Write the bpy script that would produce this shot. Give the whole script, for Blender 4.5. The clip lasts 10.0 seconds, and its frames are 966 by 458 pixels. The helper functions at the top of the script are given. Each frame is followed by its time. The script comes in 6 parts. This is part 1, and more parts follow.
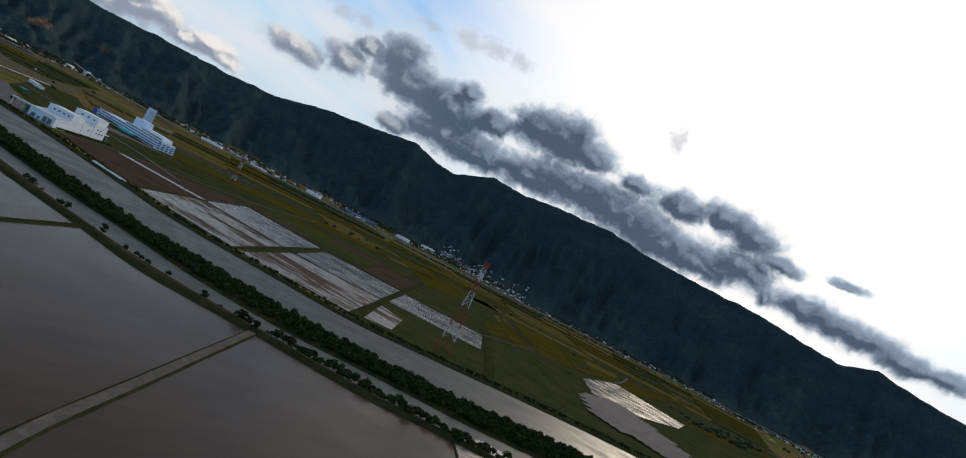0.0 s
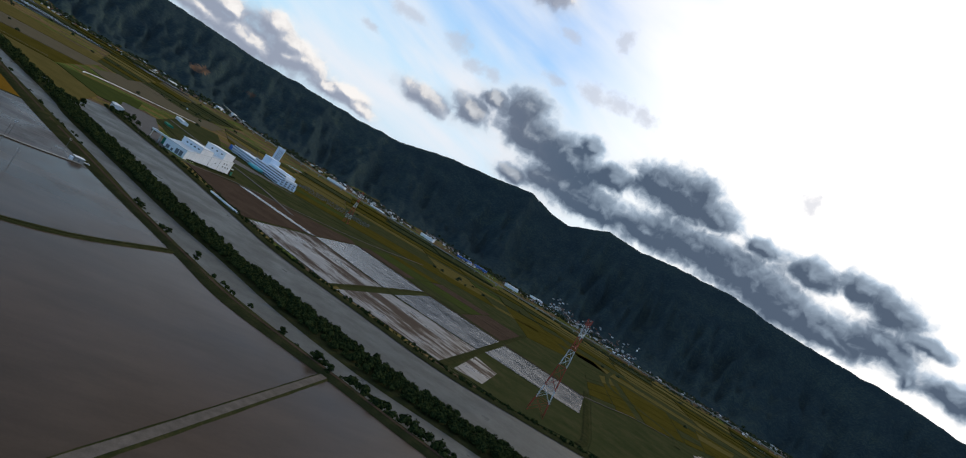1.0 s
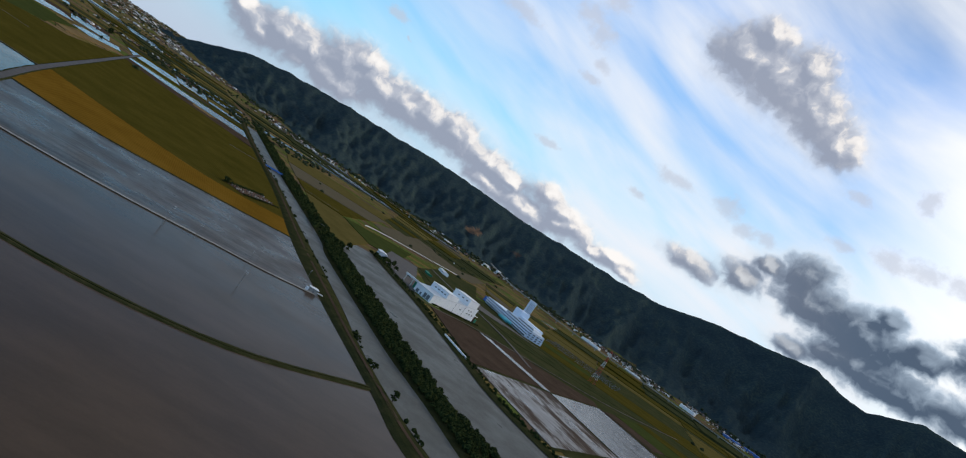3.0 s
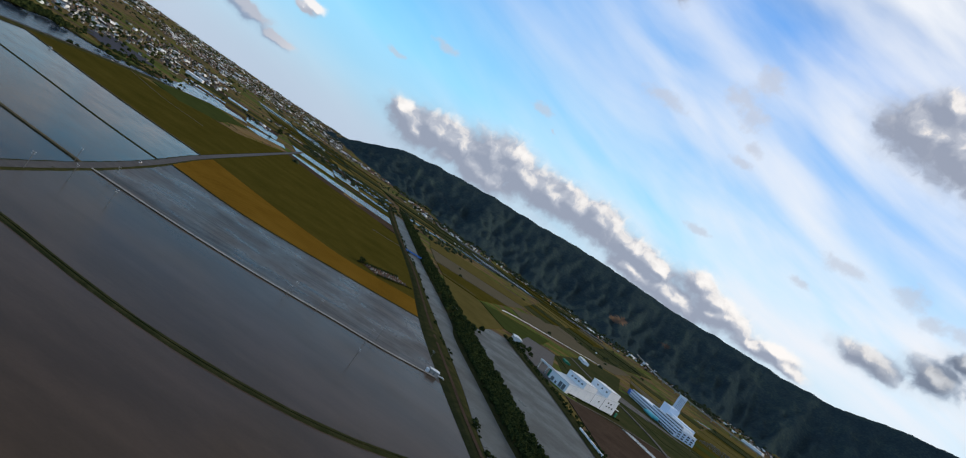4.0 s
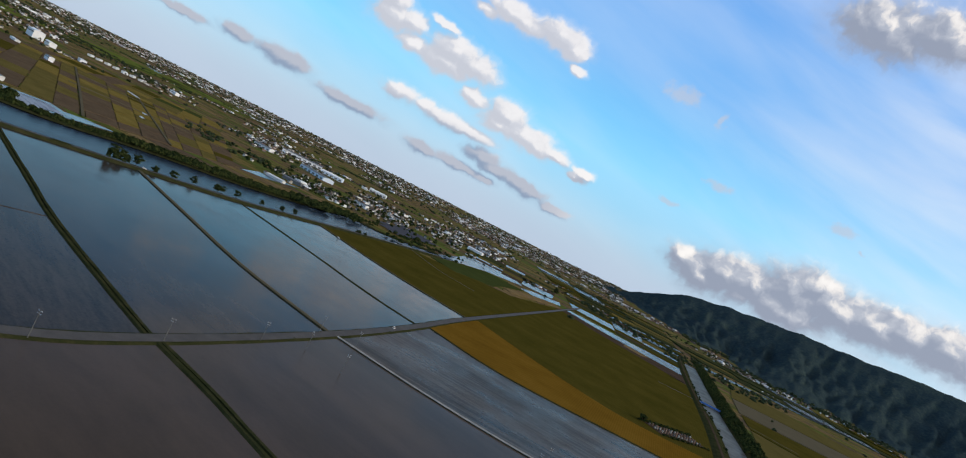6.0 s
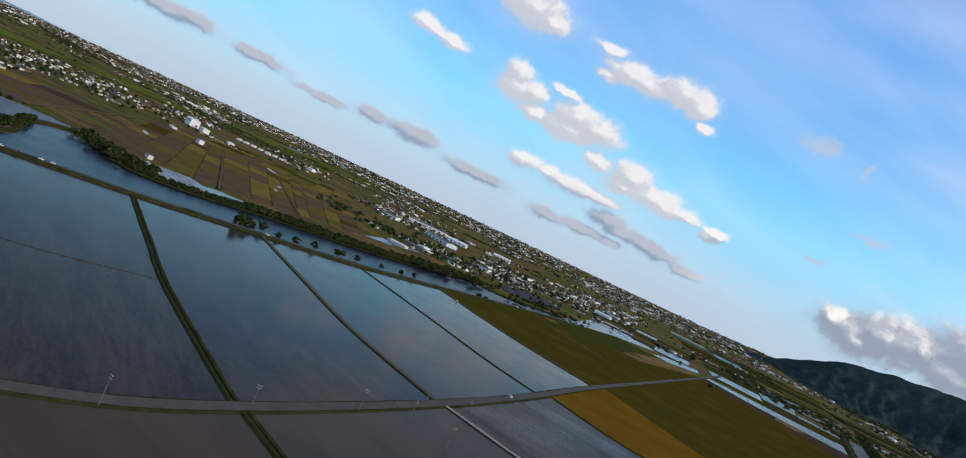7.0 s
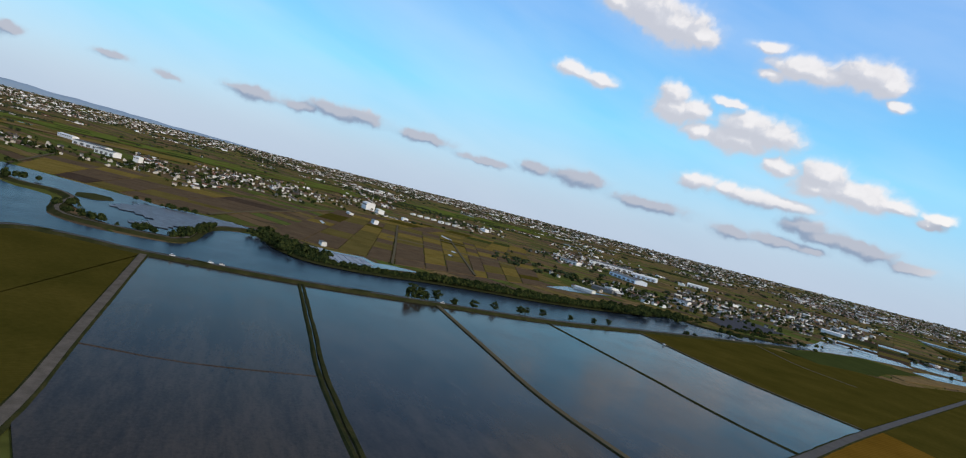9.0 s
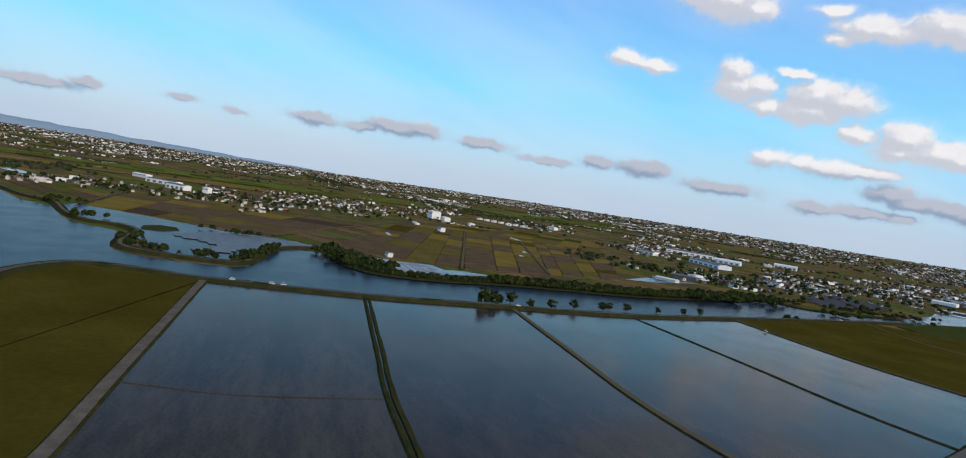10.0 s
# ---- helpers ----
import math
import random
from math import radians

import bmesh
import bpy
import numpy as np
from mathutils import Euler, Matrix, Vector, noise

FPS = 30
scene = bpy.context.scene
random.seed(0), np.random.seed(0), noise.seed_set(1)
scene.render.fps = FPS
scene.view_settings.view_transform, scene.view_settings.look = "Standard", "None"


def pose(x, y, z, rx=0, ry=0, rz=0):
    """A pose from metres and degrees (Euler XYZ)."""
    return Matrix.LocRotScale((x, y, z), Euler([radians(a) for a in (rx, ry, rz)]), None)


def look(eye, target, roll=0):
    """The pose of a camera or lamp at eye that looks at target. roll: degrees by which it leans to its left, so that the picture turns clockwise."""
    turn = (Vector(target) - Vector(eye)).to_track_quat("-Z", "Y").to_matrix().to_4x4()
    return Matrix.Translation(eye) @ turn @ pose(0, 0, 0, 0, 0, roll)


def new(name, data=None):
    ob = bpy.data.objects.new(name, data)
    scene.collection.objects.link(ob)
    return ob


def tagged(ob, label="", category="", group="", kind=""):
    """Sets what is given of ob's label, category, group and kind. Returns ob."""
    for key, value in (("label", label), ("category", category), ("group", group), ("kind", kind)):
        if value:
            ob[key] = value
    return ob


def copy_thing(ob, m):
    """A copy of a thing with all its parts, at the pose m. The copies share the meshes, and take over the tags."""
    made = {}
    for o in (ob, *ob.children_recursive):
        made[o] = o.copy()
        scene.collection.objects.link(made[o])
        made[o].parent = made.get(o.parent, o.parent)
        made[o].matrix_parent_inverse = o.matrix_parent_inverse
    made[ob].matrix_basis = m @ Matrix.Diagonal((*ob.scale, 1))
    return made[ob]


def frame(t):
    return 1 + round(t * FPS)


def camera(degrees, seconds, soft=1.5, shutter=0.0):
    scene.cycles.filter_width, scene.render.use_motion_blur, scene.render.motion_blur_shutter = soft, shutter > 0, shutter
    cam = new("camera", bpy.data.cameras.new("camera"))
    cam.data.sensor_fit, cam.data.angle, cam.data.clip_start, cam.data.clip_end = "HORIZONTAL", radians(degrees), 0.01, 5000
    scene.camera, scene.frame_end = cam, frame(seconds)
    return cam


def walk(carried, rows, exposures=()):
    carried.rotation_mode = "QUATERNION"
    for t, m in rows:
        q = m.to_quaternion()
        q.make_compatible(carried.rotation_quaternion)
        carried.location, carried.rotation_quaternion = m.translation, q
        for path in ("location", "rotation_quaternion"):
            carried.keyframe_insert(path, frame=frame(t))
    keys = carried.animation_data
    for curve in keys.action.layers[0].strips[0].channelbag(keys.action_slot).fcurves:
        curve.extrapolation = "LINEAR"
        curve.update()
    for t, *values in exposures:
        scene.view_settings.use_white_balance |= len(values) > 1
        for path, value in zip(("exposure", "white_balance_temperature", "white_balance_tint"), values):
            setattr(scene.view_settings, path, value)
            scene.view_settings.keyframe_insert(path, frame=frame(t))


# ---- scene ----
cam = camera(72, 10.0, soft=1.1)
PATH = [
    (0.0, -36.308, -174.532, 90.515, 92.843, -27.627, -23.59),
    (0.5, -25.826, -159.353, 93.194, 92.268, -29.906, -17.908),
    (1.0, -16.373, -142.632, 95.391, 91.74, -31.581, -12.534),
    (1.5, -7.969, -125.388, 96.725, 91.225, -32.698, -7.027),
    (2.0, -1.725, -107.348, 96.896, 90.867, -34.045, -0.431),
    (2.2, 0.144, -100.203, 96.895, 91.158, -33.668, 2.545),
    (3.3, 9.938, -60.794, 96.692, 90.704, -34.819, 18.391),
    (3.5, 10.848, -53.469, 96.751, 90.425, -34.642, 21.51),
    (4.0, 8.633, -34.816, 96.48, 90.262, -34.622, 28.919),
    (4.5, 6.364, -15.425, 96.835, 90.133, -34.549, 37.652),
    (5.0, 0.145, 1.781, 98.901, 89.883, -32.87, 43.97),
    (5.2, -4.02, 7.892, 98.678, 90.084, -31.356, 45.903),
    (6.3, -28.19, 40.222, 93.651, 89.191, -26.606, 60.747),
    (6.5, -33.245, 45.572, 93.009, 89.635, -26.866, 62.901),
    (7.0, -49.143, 55.862, 91.501, 89.431, -25.107, 68.875),
    (7.5, -66.162, 63.287, 89.736, 89.309, -22.475, 73.58),
    (8.0, -84.5, 67.051, 89.278, 88.861, -19.839, 77.452),
    (8.5, -102.213, 70.615, 87.816, 88.397, -17.404, 81.344),
    (9.0, -120.538, 73.399, 85.078, 88.03, -14.531, 84.74),
    (9.5, -138.878, 74.918, 82.149, 87.567, -11.394, 87.665),
    (10.0, -157.735, 75.718, 78.653, 87.124, -8.883, 90.474),
]
walk(cam, [(r[0], pose(*r[1:])) for r in PATH], exposures=[(0.0, -0.22), (0.9, -0.06), (2.0, 0.0), (10.0, 0.0)])

# ---- world, sun ----
SUN_AZ, SUN_EL = 48.0, 22.0
world = bpy.data.worlds.new("sky")
scene.world = world
world.use_nodes = True


class Graph:
    """Short notation for shader nodes: every method returns an output socket."""

    def __init__(self, tree):
        self.tree = tree

    def node(self, kind, inputs=(), operation=None):
        n = self.tree.nodes.new(kind)
        if operation:
            n.operation = operation
        for key, value in (inputs.items() if isinstance(inputs, dict) else enumerate(inputs)):
            if isinstance(value, bpy.types.NodeSocket):
                self.tree.links.new(value, n.inputs[key])
            elif value is not None:
                n.inputs[key].default_value = value
        return n

    def math(self, op, a, b=None, c=None, clamp=False):
        n = self.node("ShaderNodeMath", (a, b, c), op)
        n.use_clamp = clamp
        return n.outputs[0]

    def vec(self, op, a, b=None, c=None):
        n = self.node("ShaderNodeVectorMath", (a, b, c), operation=op)
        return n.outputs["Value"] if op in ("LENGTH", "DOT_PRODUCT", "DISTANCE") else n.outputs[0]

    def step(self, value, lo, hi, out0=0.0, out1=1.0):
        n = self.node("ShaderNodeMapRange", {"Value": value, "From Min": lo, "From Max": hi, "To Min": out0, "To Max": out1})
        n.interpolation_type = "SMOOTHSTEP"
        return n.outputs[0]

    def noise(self, vector, scale, detail=4.0, rough=0.55, distort=0.0):
        return self.node("ShaderNodeTexNoise", {"Vector": vector, "Scale": scale, "Detail": detail, "Roughness": rough, "Distortion": distort}).outputs["Fac"]

    def mix(self, fac, a, b, blend="MIX"):
        n = self.node("ShaderNodeMix")
        n.data_type, n.blend_type, n.clamp_factor = "RGBA", blend, True
        for key, value in ((0, fac), (6, a), (7, b)):
            if isinstance(value, bpy.types.NodeSocket):
                self.tree.links.new(value, n.inputs[key])
            else:
                n.inputs[key].default_value = value if key == 0 else (*value, 1)[:4]
        return n.outputs[2]

    def ramp(self, fac, stops, constant=False):
        n = self.node("ShaderNodeValToRGB", (fac,))
        n.color_ramp.interpolation = "CONSTANT" if constant else "LINEAR"
        e = n.color_ramp.elements
        while len(e) < len(stops):
            e.new(0.5)
        for item, (at, col) in zip(e, stops):
            item.position, item.color = at, (*col, 1)
        return n.outputs[0]


# Clouds as (azimuth, elevation, half width, half height) in degrees
CLOUDS_SUN = [(88.4, 8.4, 2.3, 0.93), (84.6, 9.6, 1.8, 1.2), (83.4, 11.4, 1.3, 0.84), (80.5, 12.2, 2.3, 1.8), (79.0, 10.5, 3.2, 1.8), (75.6, 10.3, 4, 2.2), (74.7, 8.1, 3.9, 1.6),
              (71.4, 8.1, 4, 1.6), (78.8, 6.8, 1.7, 0.82), (71.1, 10.9, 2.1, 1.2), (74.0, 12.3, 1.3, 0.88), (67.7, 12.4, 2.4, 1.7), (65.0, 12.5, 3.4, 2.2), (62.2, 12.2, 2.2, 1.2),
              (98.3, 5.3, 2.2, 0.93), (93.8, 5.2, 1.7, 0.66)]
CLOUDS_SUN_LOW = [(66.2, 8.5, 3.5, 1.5), (62.4, 9.2, 4.1, 1.7), (58.3, 9.2, 4.5, 2), (53.9, 8.4, 4.4, 1.8), (53.6, 11.7, 2.4, 1.2), (49.9, 12.3, 2.3, 1.2), (47.3, 11.7, 2.3, 1.5),
                  (47.4, 9.2, 3.3, 1.3), (44.5, 10.6, 1.8, 0.62), (50.5, 8.0, 3.2, 1.2), (57.8, 11.7, 2, 0.87), (44.8, 7.8, 1, 0.79), (41.3, 8.2, 2.9, 1.2), (37.7, 8.0, 3.3, 1.1),
                  (34.1, 7.5, 2.9, 0.93), (31.5, 7.6, 2, 0.66), (39.7, 11.2, 1.5, 0.37)]
CLOUDS_ROLL = [(130.4, 4.7, 1.5, 0.88), (128.7, 3.9, 1.8, 1.2), (126.7, 4.8, 2.4, 1.6), (124.6, 5.0, 2.5, 1.5), (121.8, 5.8, 2.7, 1.8), (120.3, 6.8, 1.7, 1.3), (121.9, 4.1, 2.9, 1.2),
               (118.3, 5.8, 2.8, 1.6), (115.5, 5.9, 2.5, 1.6), (113.5, 6.3, 2.1, 1.3), (111.2, 6.3, 2.6, 1.5), (107.9, 5.9, 3, 1.2), (105.1, 5.7, 2.4, 0.87), (101.5, 6.5, 1.6, 0.91),
               (99.2, 5.9, 1.8, 0.8)]
CLOUDS_RANGE = [(102.8, 4.4, 2.8, 1.1), (99.5, 5.0, 1.9, 1), (95.5, 4.7, 1.9, 0.61), (106.5, 4.5, 2.4, 0.85), (92.8, 4.6, 1.4, 0.47)]
CLOUDS_HIGH = [(94.2, 24.4, 3, 2), (90.4, 24.1, 3.6, 2.1), (86.7, 22.9, 2.5, 1.9), (83.9, 21.6, 1.8, 1.5), (93.1, 26.5, 1.8, 1.2), (89.0, 25.7, 1.7, 1.6)]
CLOUDS_TOP = [(124.5, 25.9, 3.5, 1.9), (120.1, 26.5, 2.7, 1.7), (117.2, 25.7, 1.7, 1.1)]
CLOUDS_PUFF = [(167.8, 18.9, 1.5, 0.87), (165.1, 18.9, 2.3, 1.4), (162.6, 18.0, 2.5, 1.4), (160.6, 17.6, 1.4, 0.71), (170.2, 13.0, 1.5, 0.56), (167.9, 12.7, 1.3, 0.51), (161.5, 13.0, 1, 0.79),
               (161.0, 11.6, 2, 1), (159.5, 11.8, 1.3, 0.69), (155.9, 10.3, 2.5, 0.98), (155.3, 11.5, 1.9, 0.97), (153.1, 11.0, 1.8, 1), (158.7, 10.2, 1.3, 0.6), (155.0, 17.6, 1.2, 0.37),
               (152.4, 16.4, 2.1, 0.86), (150.9, 16.1, 1.9, 0.76), (147.8, 16.5, 2.2, 0.96), (146.3, 16.0, 1.2, 0.94), (145.2, 14.6, 0.71, 0.38), (154.6, 15.5, 0.97, 0.37), (156.8, 13.0, 1.1, 0.29)]
CLOUDS_PUFF_LOW = [(158.0, 6.4, 1.3, 0.66), (152.2, 8.8, 1.3, 0.62), (148.9, 8.9, 1.7, 0.92), (149.3, 7.8, 1.9, 0.75), (146.5, 7.8, 2.1, 0.9), (145.5, 7.6, 1.4, 0.72), (143.5, 7.5, 1.1, 0.52),
                   (141.6, 6.7, 0.77, 0.34), (140.9, 7.2, 0.93, 0.38), (155.7, 6.3, 1, 0.4), (153.6, 6.1, 1.9, 0.64), (151.1, 6.0, 1.8, 0.48), (149.3, 4.7, 1.6, 0.57), (147.7, 4.2, 1.5, 0.46),
                   (145.8, 4.1, 1.4, 0.45), (144.4, 3.8, 1.6, 0.54), (141.9, 3.3, 1.2, 0.35)]
CLOUDS_LOW = [(195.3, 4.2, 1.9, 0.46), (191.4, 4.1, 1.4, 0.33), (188.6, 4.5, 2.3, 0.54), (186.4, 4.7, 1.7, 0.5), (181.2, 4.4, 2.2, 0.41), (175.5, 3.8, 2, 0.32), (171.2, 4.4, 1.3, 0.47),
              (167.4, 4.3, 2, 0.63), (161.1, 3.6, 2.6, 0.52), (154.2, 3.0, 1.3, 0.45), (150.7, 3.1, 2.4, 0.38), (148.3, 3.0, 0.7, 0.23), (205.4, 3.9, 0.87, 0.32), (201.5, 3.7, 0.84, 0.25)]
CLOUDS_LOW_WEST = [(215.0, 3.2, 2.3, 0.35), (211.7, 3.7, 0.83, 0.37)]
CLOUDS_THIN = [(107.3, 20.7, 1.8, 1.1), (120.5, 11.6, 1.2, 0.44), (106.0, 22.9, 1.5, 1.3), (136.4, 16.5, 1.9, 0.89), (132.6, 15.8, 0.47, 0.9), (112.6, 17.7, 2.4, 0.75), (104.1, 17.9, 0.92, 0.56), (130.4, 11.0, 1.4, 0.41), (133.6, 8.2, 0.95, 0.31), (104.3, 16.6, 1.2, 0.48),
               (118.9, 10.4, 0.5, 0.25)]
CLOUDS_THIN_SUN = [(88.3, 13.7, 1.3, 1.1), (86.5, 12.8, 1.2, 0.79), (84.8, 13.0, 1.1, 0.7), (56.3, 16.4, 0.89, 1.2), (76.2, 16.0, 1.4, 1.1), (73.9, 16.4, 1.7, 0.91), (71.5, 16.5, 1.4, 0.81),
                   (80.7, 19.1, 1.5, 0.59), (76.3, 21.0, 0.94, 1.3)]
CLOUDS_THIN_NEAR = [(93.6, 13.4, 1.8, 0.76), (88.6, 13.9, 1.2, 0.58), (105.5, 19.9, 1.5, 1.1), (95.5, 10.8, 0.99, 0.39), (104.2, 10.3, 1.5, 0.41), (120.8, 11.5, 1.1, 0.46), (79.9, 15.4, 1.2, 0.55)]


def build_sky():
    g = Graph(world.node_tree)
    world.node_tree.nodes.clear()
    way = g.node("ShaderNodeTexCoord").outputs["Generated"]
    air = g.node("ShaderNodeTexSky")
    air.sky_type, air.sun_disc = "NISHITA", False
    air.sun_elevation, air.sun_rotation = radians(SUN_EL), radians(90 - SUN_AZ)
    air.air_density, air.dust_density, air.ozone_density = 1.3, 1.6, 2.2
    turn = g.node("ShaderNodeVectorRotate", {"Vector": way, "Axis": (0, 0, 1), "Angle": radians(-120)}).outputs[0]
    xyz = g.node("ShaderNodeSeparateXYZ", (turn,)).outputs
    az = g.math("MULTIPLY", g.math("ARCTAN2", xyz[1], xyz[0]), 57.2958)
    el = g.math("MULTIPLY", g.math("ARCSINE", xyz[2]), 57.2958)
    flat = g.node("ShaderNodeCombineXYZ", (az, el, 0.0)).outputs[0]
    warp = g.node("ShaderNodeTexNoise", {"Vector": flat, "Scale": 0.7, "Detail": 2.5, "Roughness": 0.5}).outputs["Color"]
    bent = g.vec("SUBTRACT", g.vec("MULTIPLY_ADD", warp, (1.8, 0.9, 0), flat), (0.9, 0.45, 0))

    def cover(at, group):
        """0 in the middle of a cloud of the group, 1 at its edge."""
        least = None
        for a, e, w, h in group:
            d = g.vec("LENGTH", g.vec("MULTIPLY_ADD", at, (1 / w, 1 / h, 0), (-(a - 120) / w, -e / h, 0)))
            least = d if least is None else g.node("ShaderNodeMath", (least, d, 0.6), operation="SMOOTH_MIN").outputs[0]
        return least

    full = (CLOUDS_SUN + CLOUDS_SUN_LOW + CLOUDS_ROLL + CLOUDS_RANGE + CLOUDS_HIGH + CLOUDS_TOP + CLOUDS_PUFF + CLOUDS_PUFF_LOW + CLOUDS_LOW + CLOUDS_LOW_WEST)
    fine = g.noise(flat, 1.3, 7, 0.6)

    def billow(at):
        """Rounded lumps at two sizes, and a frayed edge."""
        cells = g.node("ShaderNodeTexVoronoi")
        cells.feature, cells.normalize = "SMOOTH_F1", False
        g.tree.links.new(at, cells.inputs["Vector"])
        for key, value in (("Scale", 0.85), ("Detail", 2.0), ("Roughness", 0.5), ("Lacunarity", 2.4), ("Smoothness", 0.45), ("Randomness", 1.0)):
            cells.inputs[key].default_value = value
        lumps = g.math("MULTIPLY_ADD", cells.outputs["Distance"], 0.24, -0.20)
        return g.math("ADD", lumps, g.math("MULTIPLY_ADD", g.noise(at, 0.75, 7, 0.54), 0.85, -0.425))

    here = g.math("ADD", cover(bent, full), billow(bent))
    # the same clouds a little way towards the sun: lit sides and shaded bases
    toward = g.vec("ADD", bent, (-0.45, 0.62, 0))
    there = g.math("ADD", cover(toward, full), billow(toward))
    dense = g.math("ADD", g.math("MULTIPLY", g.step(here, 1.36, 0.74), 0.70), g.math("MULTIPLY", g.step(here, 1.85, 0.95), 0.30))
    lit = g.step(g.math("SUBTRACT", there, here), -0.20, 0.85)
    sun_way = Vector((math.cos(radians(SUN_AZ)) * math.cos(radians(SUN_EL)), math.sin(radians(SUN_AZ)) * math.cos(radians(SUN_EL)), math.sin(radians(SUN_EL))))
    facing = g.vec("DOT_PRODUCT", way, tuple(sun_way))
    glow = g.math("MULTIPLY", g.step(facing, 0.68, 0.91), g.step(el, 20.0, 15.0))
    halo = g.step(facing, 0.84, 0.985)
    # thin high cloud, drawn out in streaks
    streak = g.node("ShaderNodeVectorRotate", {"Vector": flat, "Axis": (0, 0, 1), "Angle": radians(-14)}).outputs[0]
    streak = g.vec("MULTIPLY", streak, (0.034, 0.135, 1))
    veil = g.noise(streak, 1.4, 6, 0.48, 0.25)
    veil = g.math("MULTIPLY", g.step(veil, 0.16, 0.84), g.math("MULTIPLY_ADD", g.step(facing, 0.05, 0.80), 1.0, 0.26), clamp=True)
    tone = g.node("ShaderNodeVectorMath", {0: air.outputs[0], "Scale": SKY_GAIN}, operation="SCALE").outputs[0]
    tone = g.mix(0.78, tone, g.ramp(g.math("DIVIDE", el, 60.0, clamp=True), [(0.0, (0.45, 0.55, 0.67)), (0.07, (0.35, 0.65, 0.90)), (0.15, (0.18, 0.68, 1.05)), (0.28, (0.13, 0.46, 0.95)), (0.45, (0.10, 0.36, 0.88)), (0.62, (0.14, 0.19, 0.28)), (1.0, (0.12, 0.145, 0.19))]))
    tone = g.node("ShaderNodeVectorMath", {0: tone, "Scale": g.step(el, 60.0, 30.0, 1.0, 1.16)}, operation="SCALE").outputs[0]
    tone = g.mix(veil, tone, (0.86, 0.90, 0.97))
    low = g.step(el, 4.6, 0.0)
    tone = g.mix(g.math("MULTIPLY", low, 0.65), tone, (0.51, 0.62, 0.78))
    tone = g.mix(halo, tone, (1.25, 1.22, 1.20))
    wisp = g.step(g.math("ADD", cover(bent, CLOUDS_THIN + CLOUDS_THIN_SUN + CLOUDS_THIN_NEAR), g.math("MULTIPLY_ADD", fine, 1.5, -0.75)), 1.15, 0.25)
    tone = g.mix(g.math("MULTIPLY", wisp, 0.58), tone, (0.55, 0.58, 0.67))
    rim = g.math("MULTIPLY", g.step(here, 0.90, 1.32), glow)
    plain_side = g.math("MULTIPLY", g.step(az, 14.0, 24.0), g.step(el, 6.4, 4.8))
    body = g.ramp(lit, [(0.0, (0.31, 0.35, 0.45)), (0.45, (0.50, 0.53, 0.61)), (0.75, (0.84, 0.81, 0.80)), (1.0, (1.0, 0.96, 0.93))])
    # out over the plain the low clouds stand in shade, those higher up are brighter at their bases
    body = g.mix(g.math("MULTIPLY", g.step(az, 16.0, 26.0), 0.55), body, (0.82, 0.82, 0.87))
    body = g.mix(g.math("MULTIPLY", plain_side, 0.86), body, g.mix(lit, (0.23, 0.32, 0.47), (0.42, 0.46, 0.56)))
    thick = g.math("ADD", g.step(here, 1.22, 0.42), g.math("MULTIPLY_ADD", lit, -0.65, 0.16), clamp=True)
    dark = g.mix(thick, (0.50, 0.62, 0.76), (0.056, 0.092, 0.152))
    body = g.mix(glow, body, dark)
    body = g.mix(g.math("MULTIPLY", rim, 0.7), body, (1.12, 1.08, 1.02))
    tone = g.mix(g.math("MULTIPLY", dense, 0.97), tone, body)
    # below the horizon: the hazy plain going on
    tone = g.mix(g.step(el, 0.0, -1.5), tone, (0.09, 0.10, 0.10))
    back = g.node("ShaderNodeBackground", {"Color": tone, "Strength": 1.0}).outputs[0]
    g.node("ShaderNodeOutputWorld", (back,))
    return sun_way


SKY_GAIN = 0.10
sun_way = build_sky()
world.cycles.sampling_method, world.cycles.sample_map_resolution = "MANUAL", 512
sun = new("sun", bpy.data.lights.new("sun", "SUN"))
sun.data.energy, sun.data.angle, sun.data.color = 2.1, radians(8), (1.0, 0.86, 0.66)
sun.matrix_world = look(sun_way * 100, (0, 0, 0))


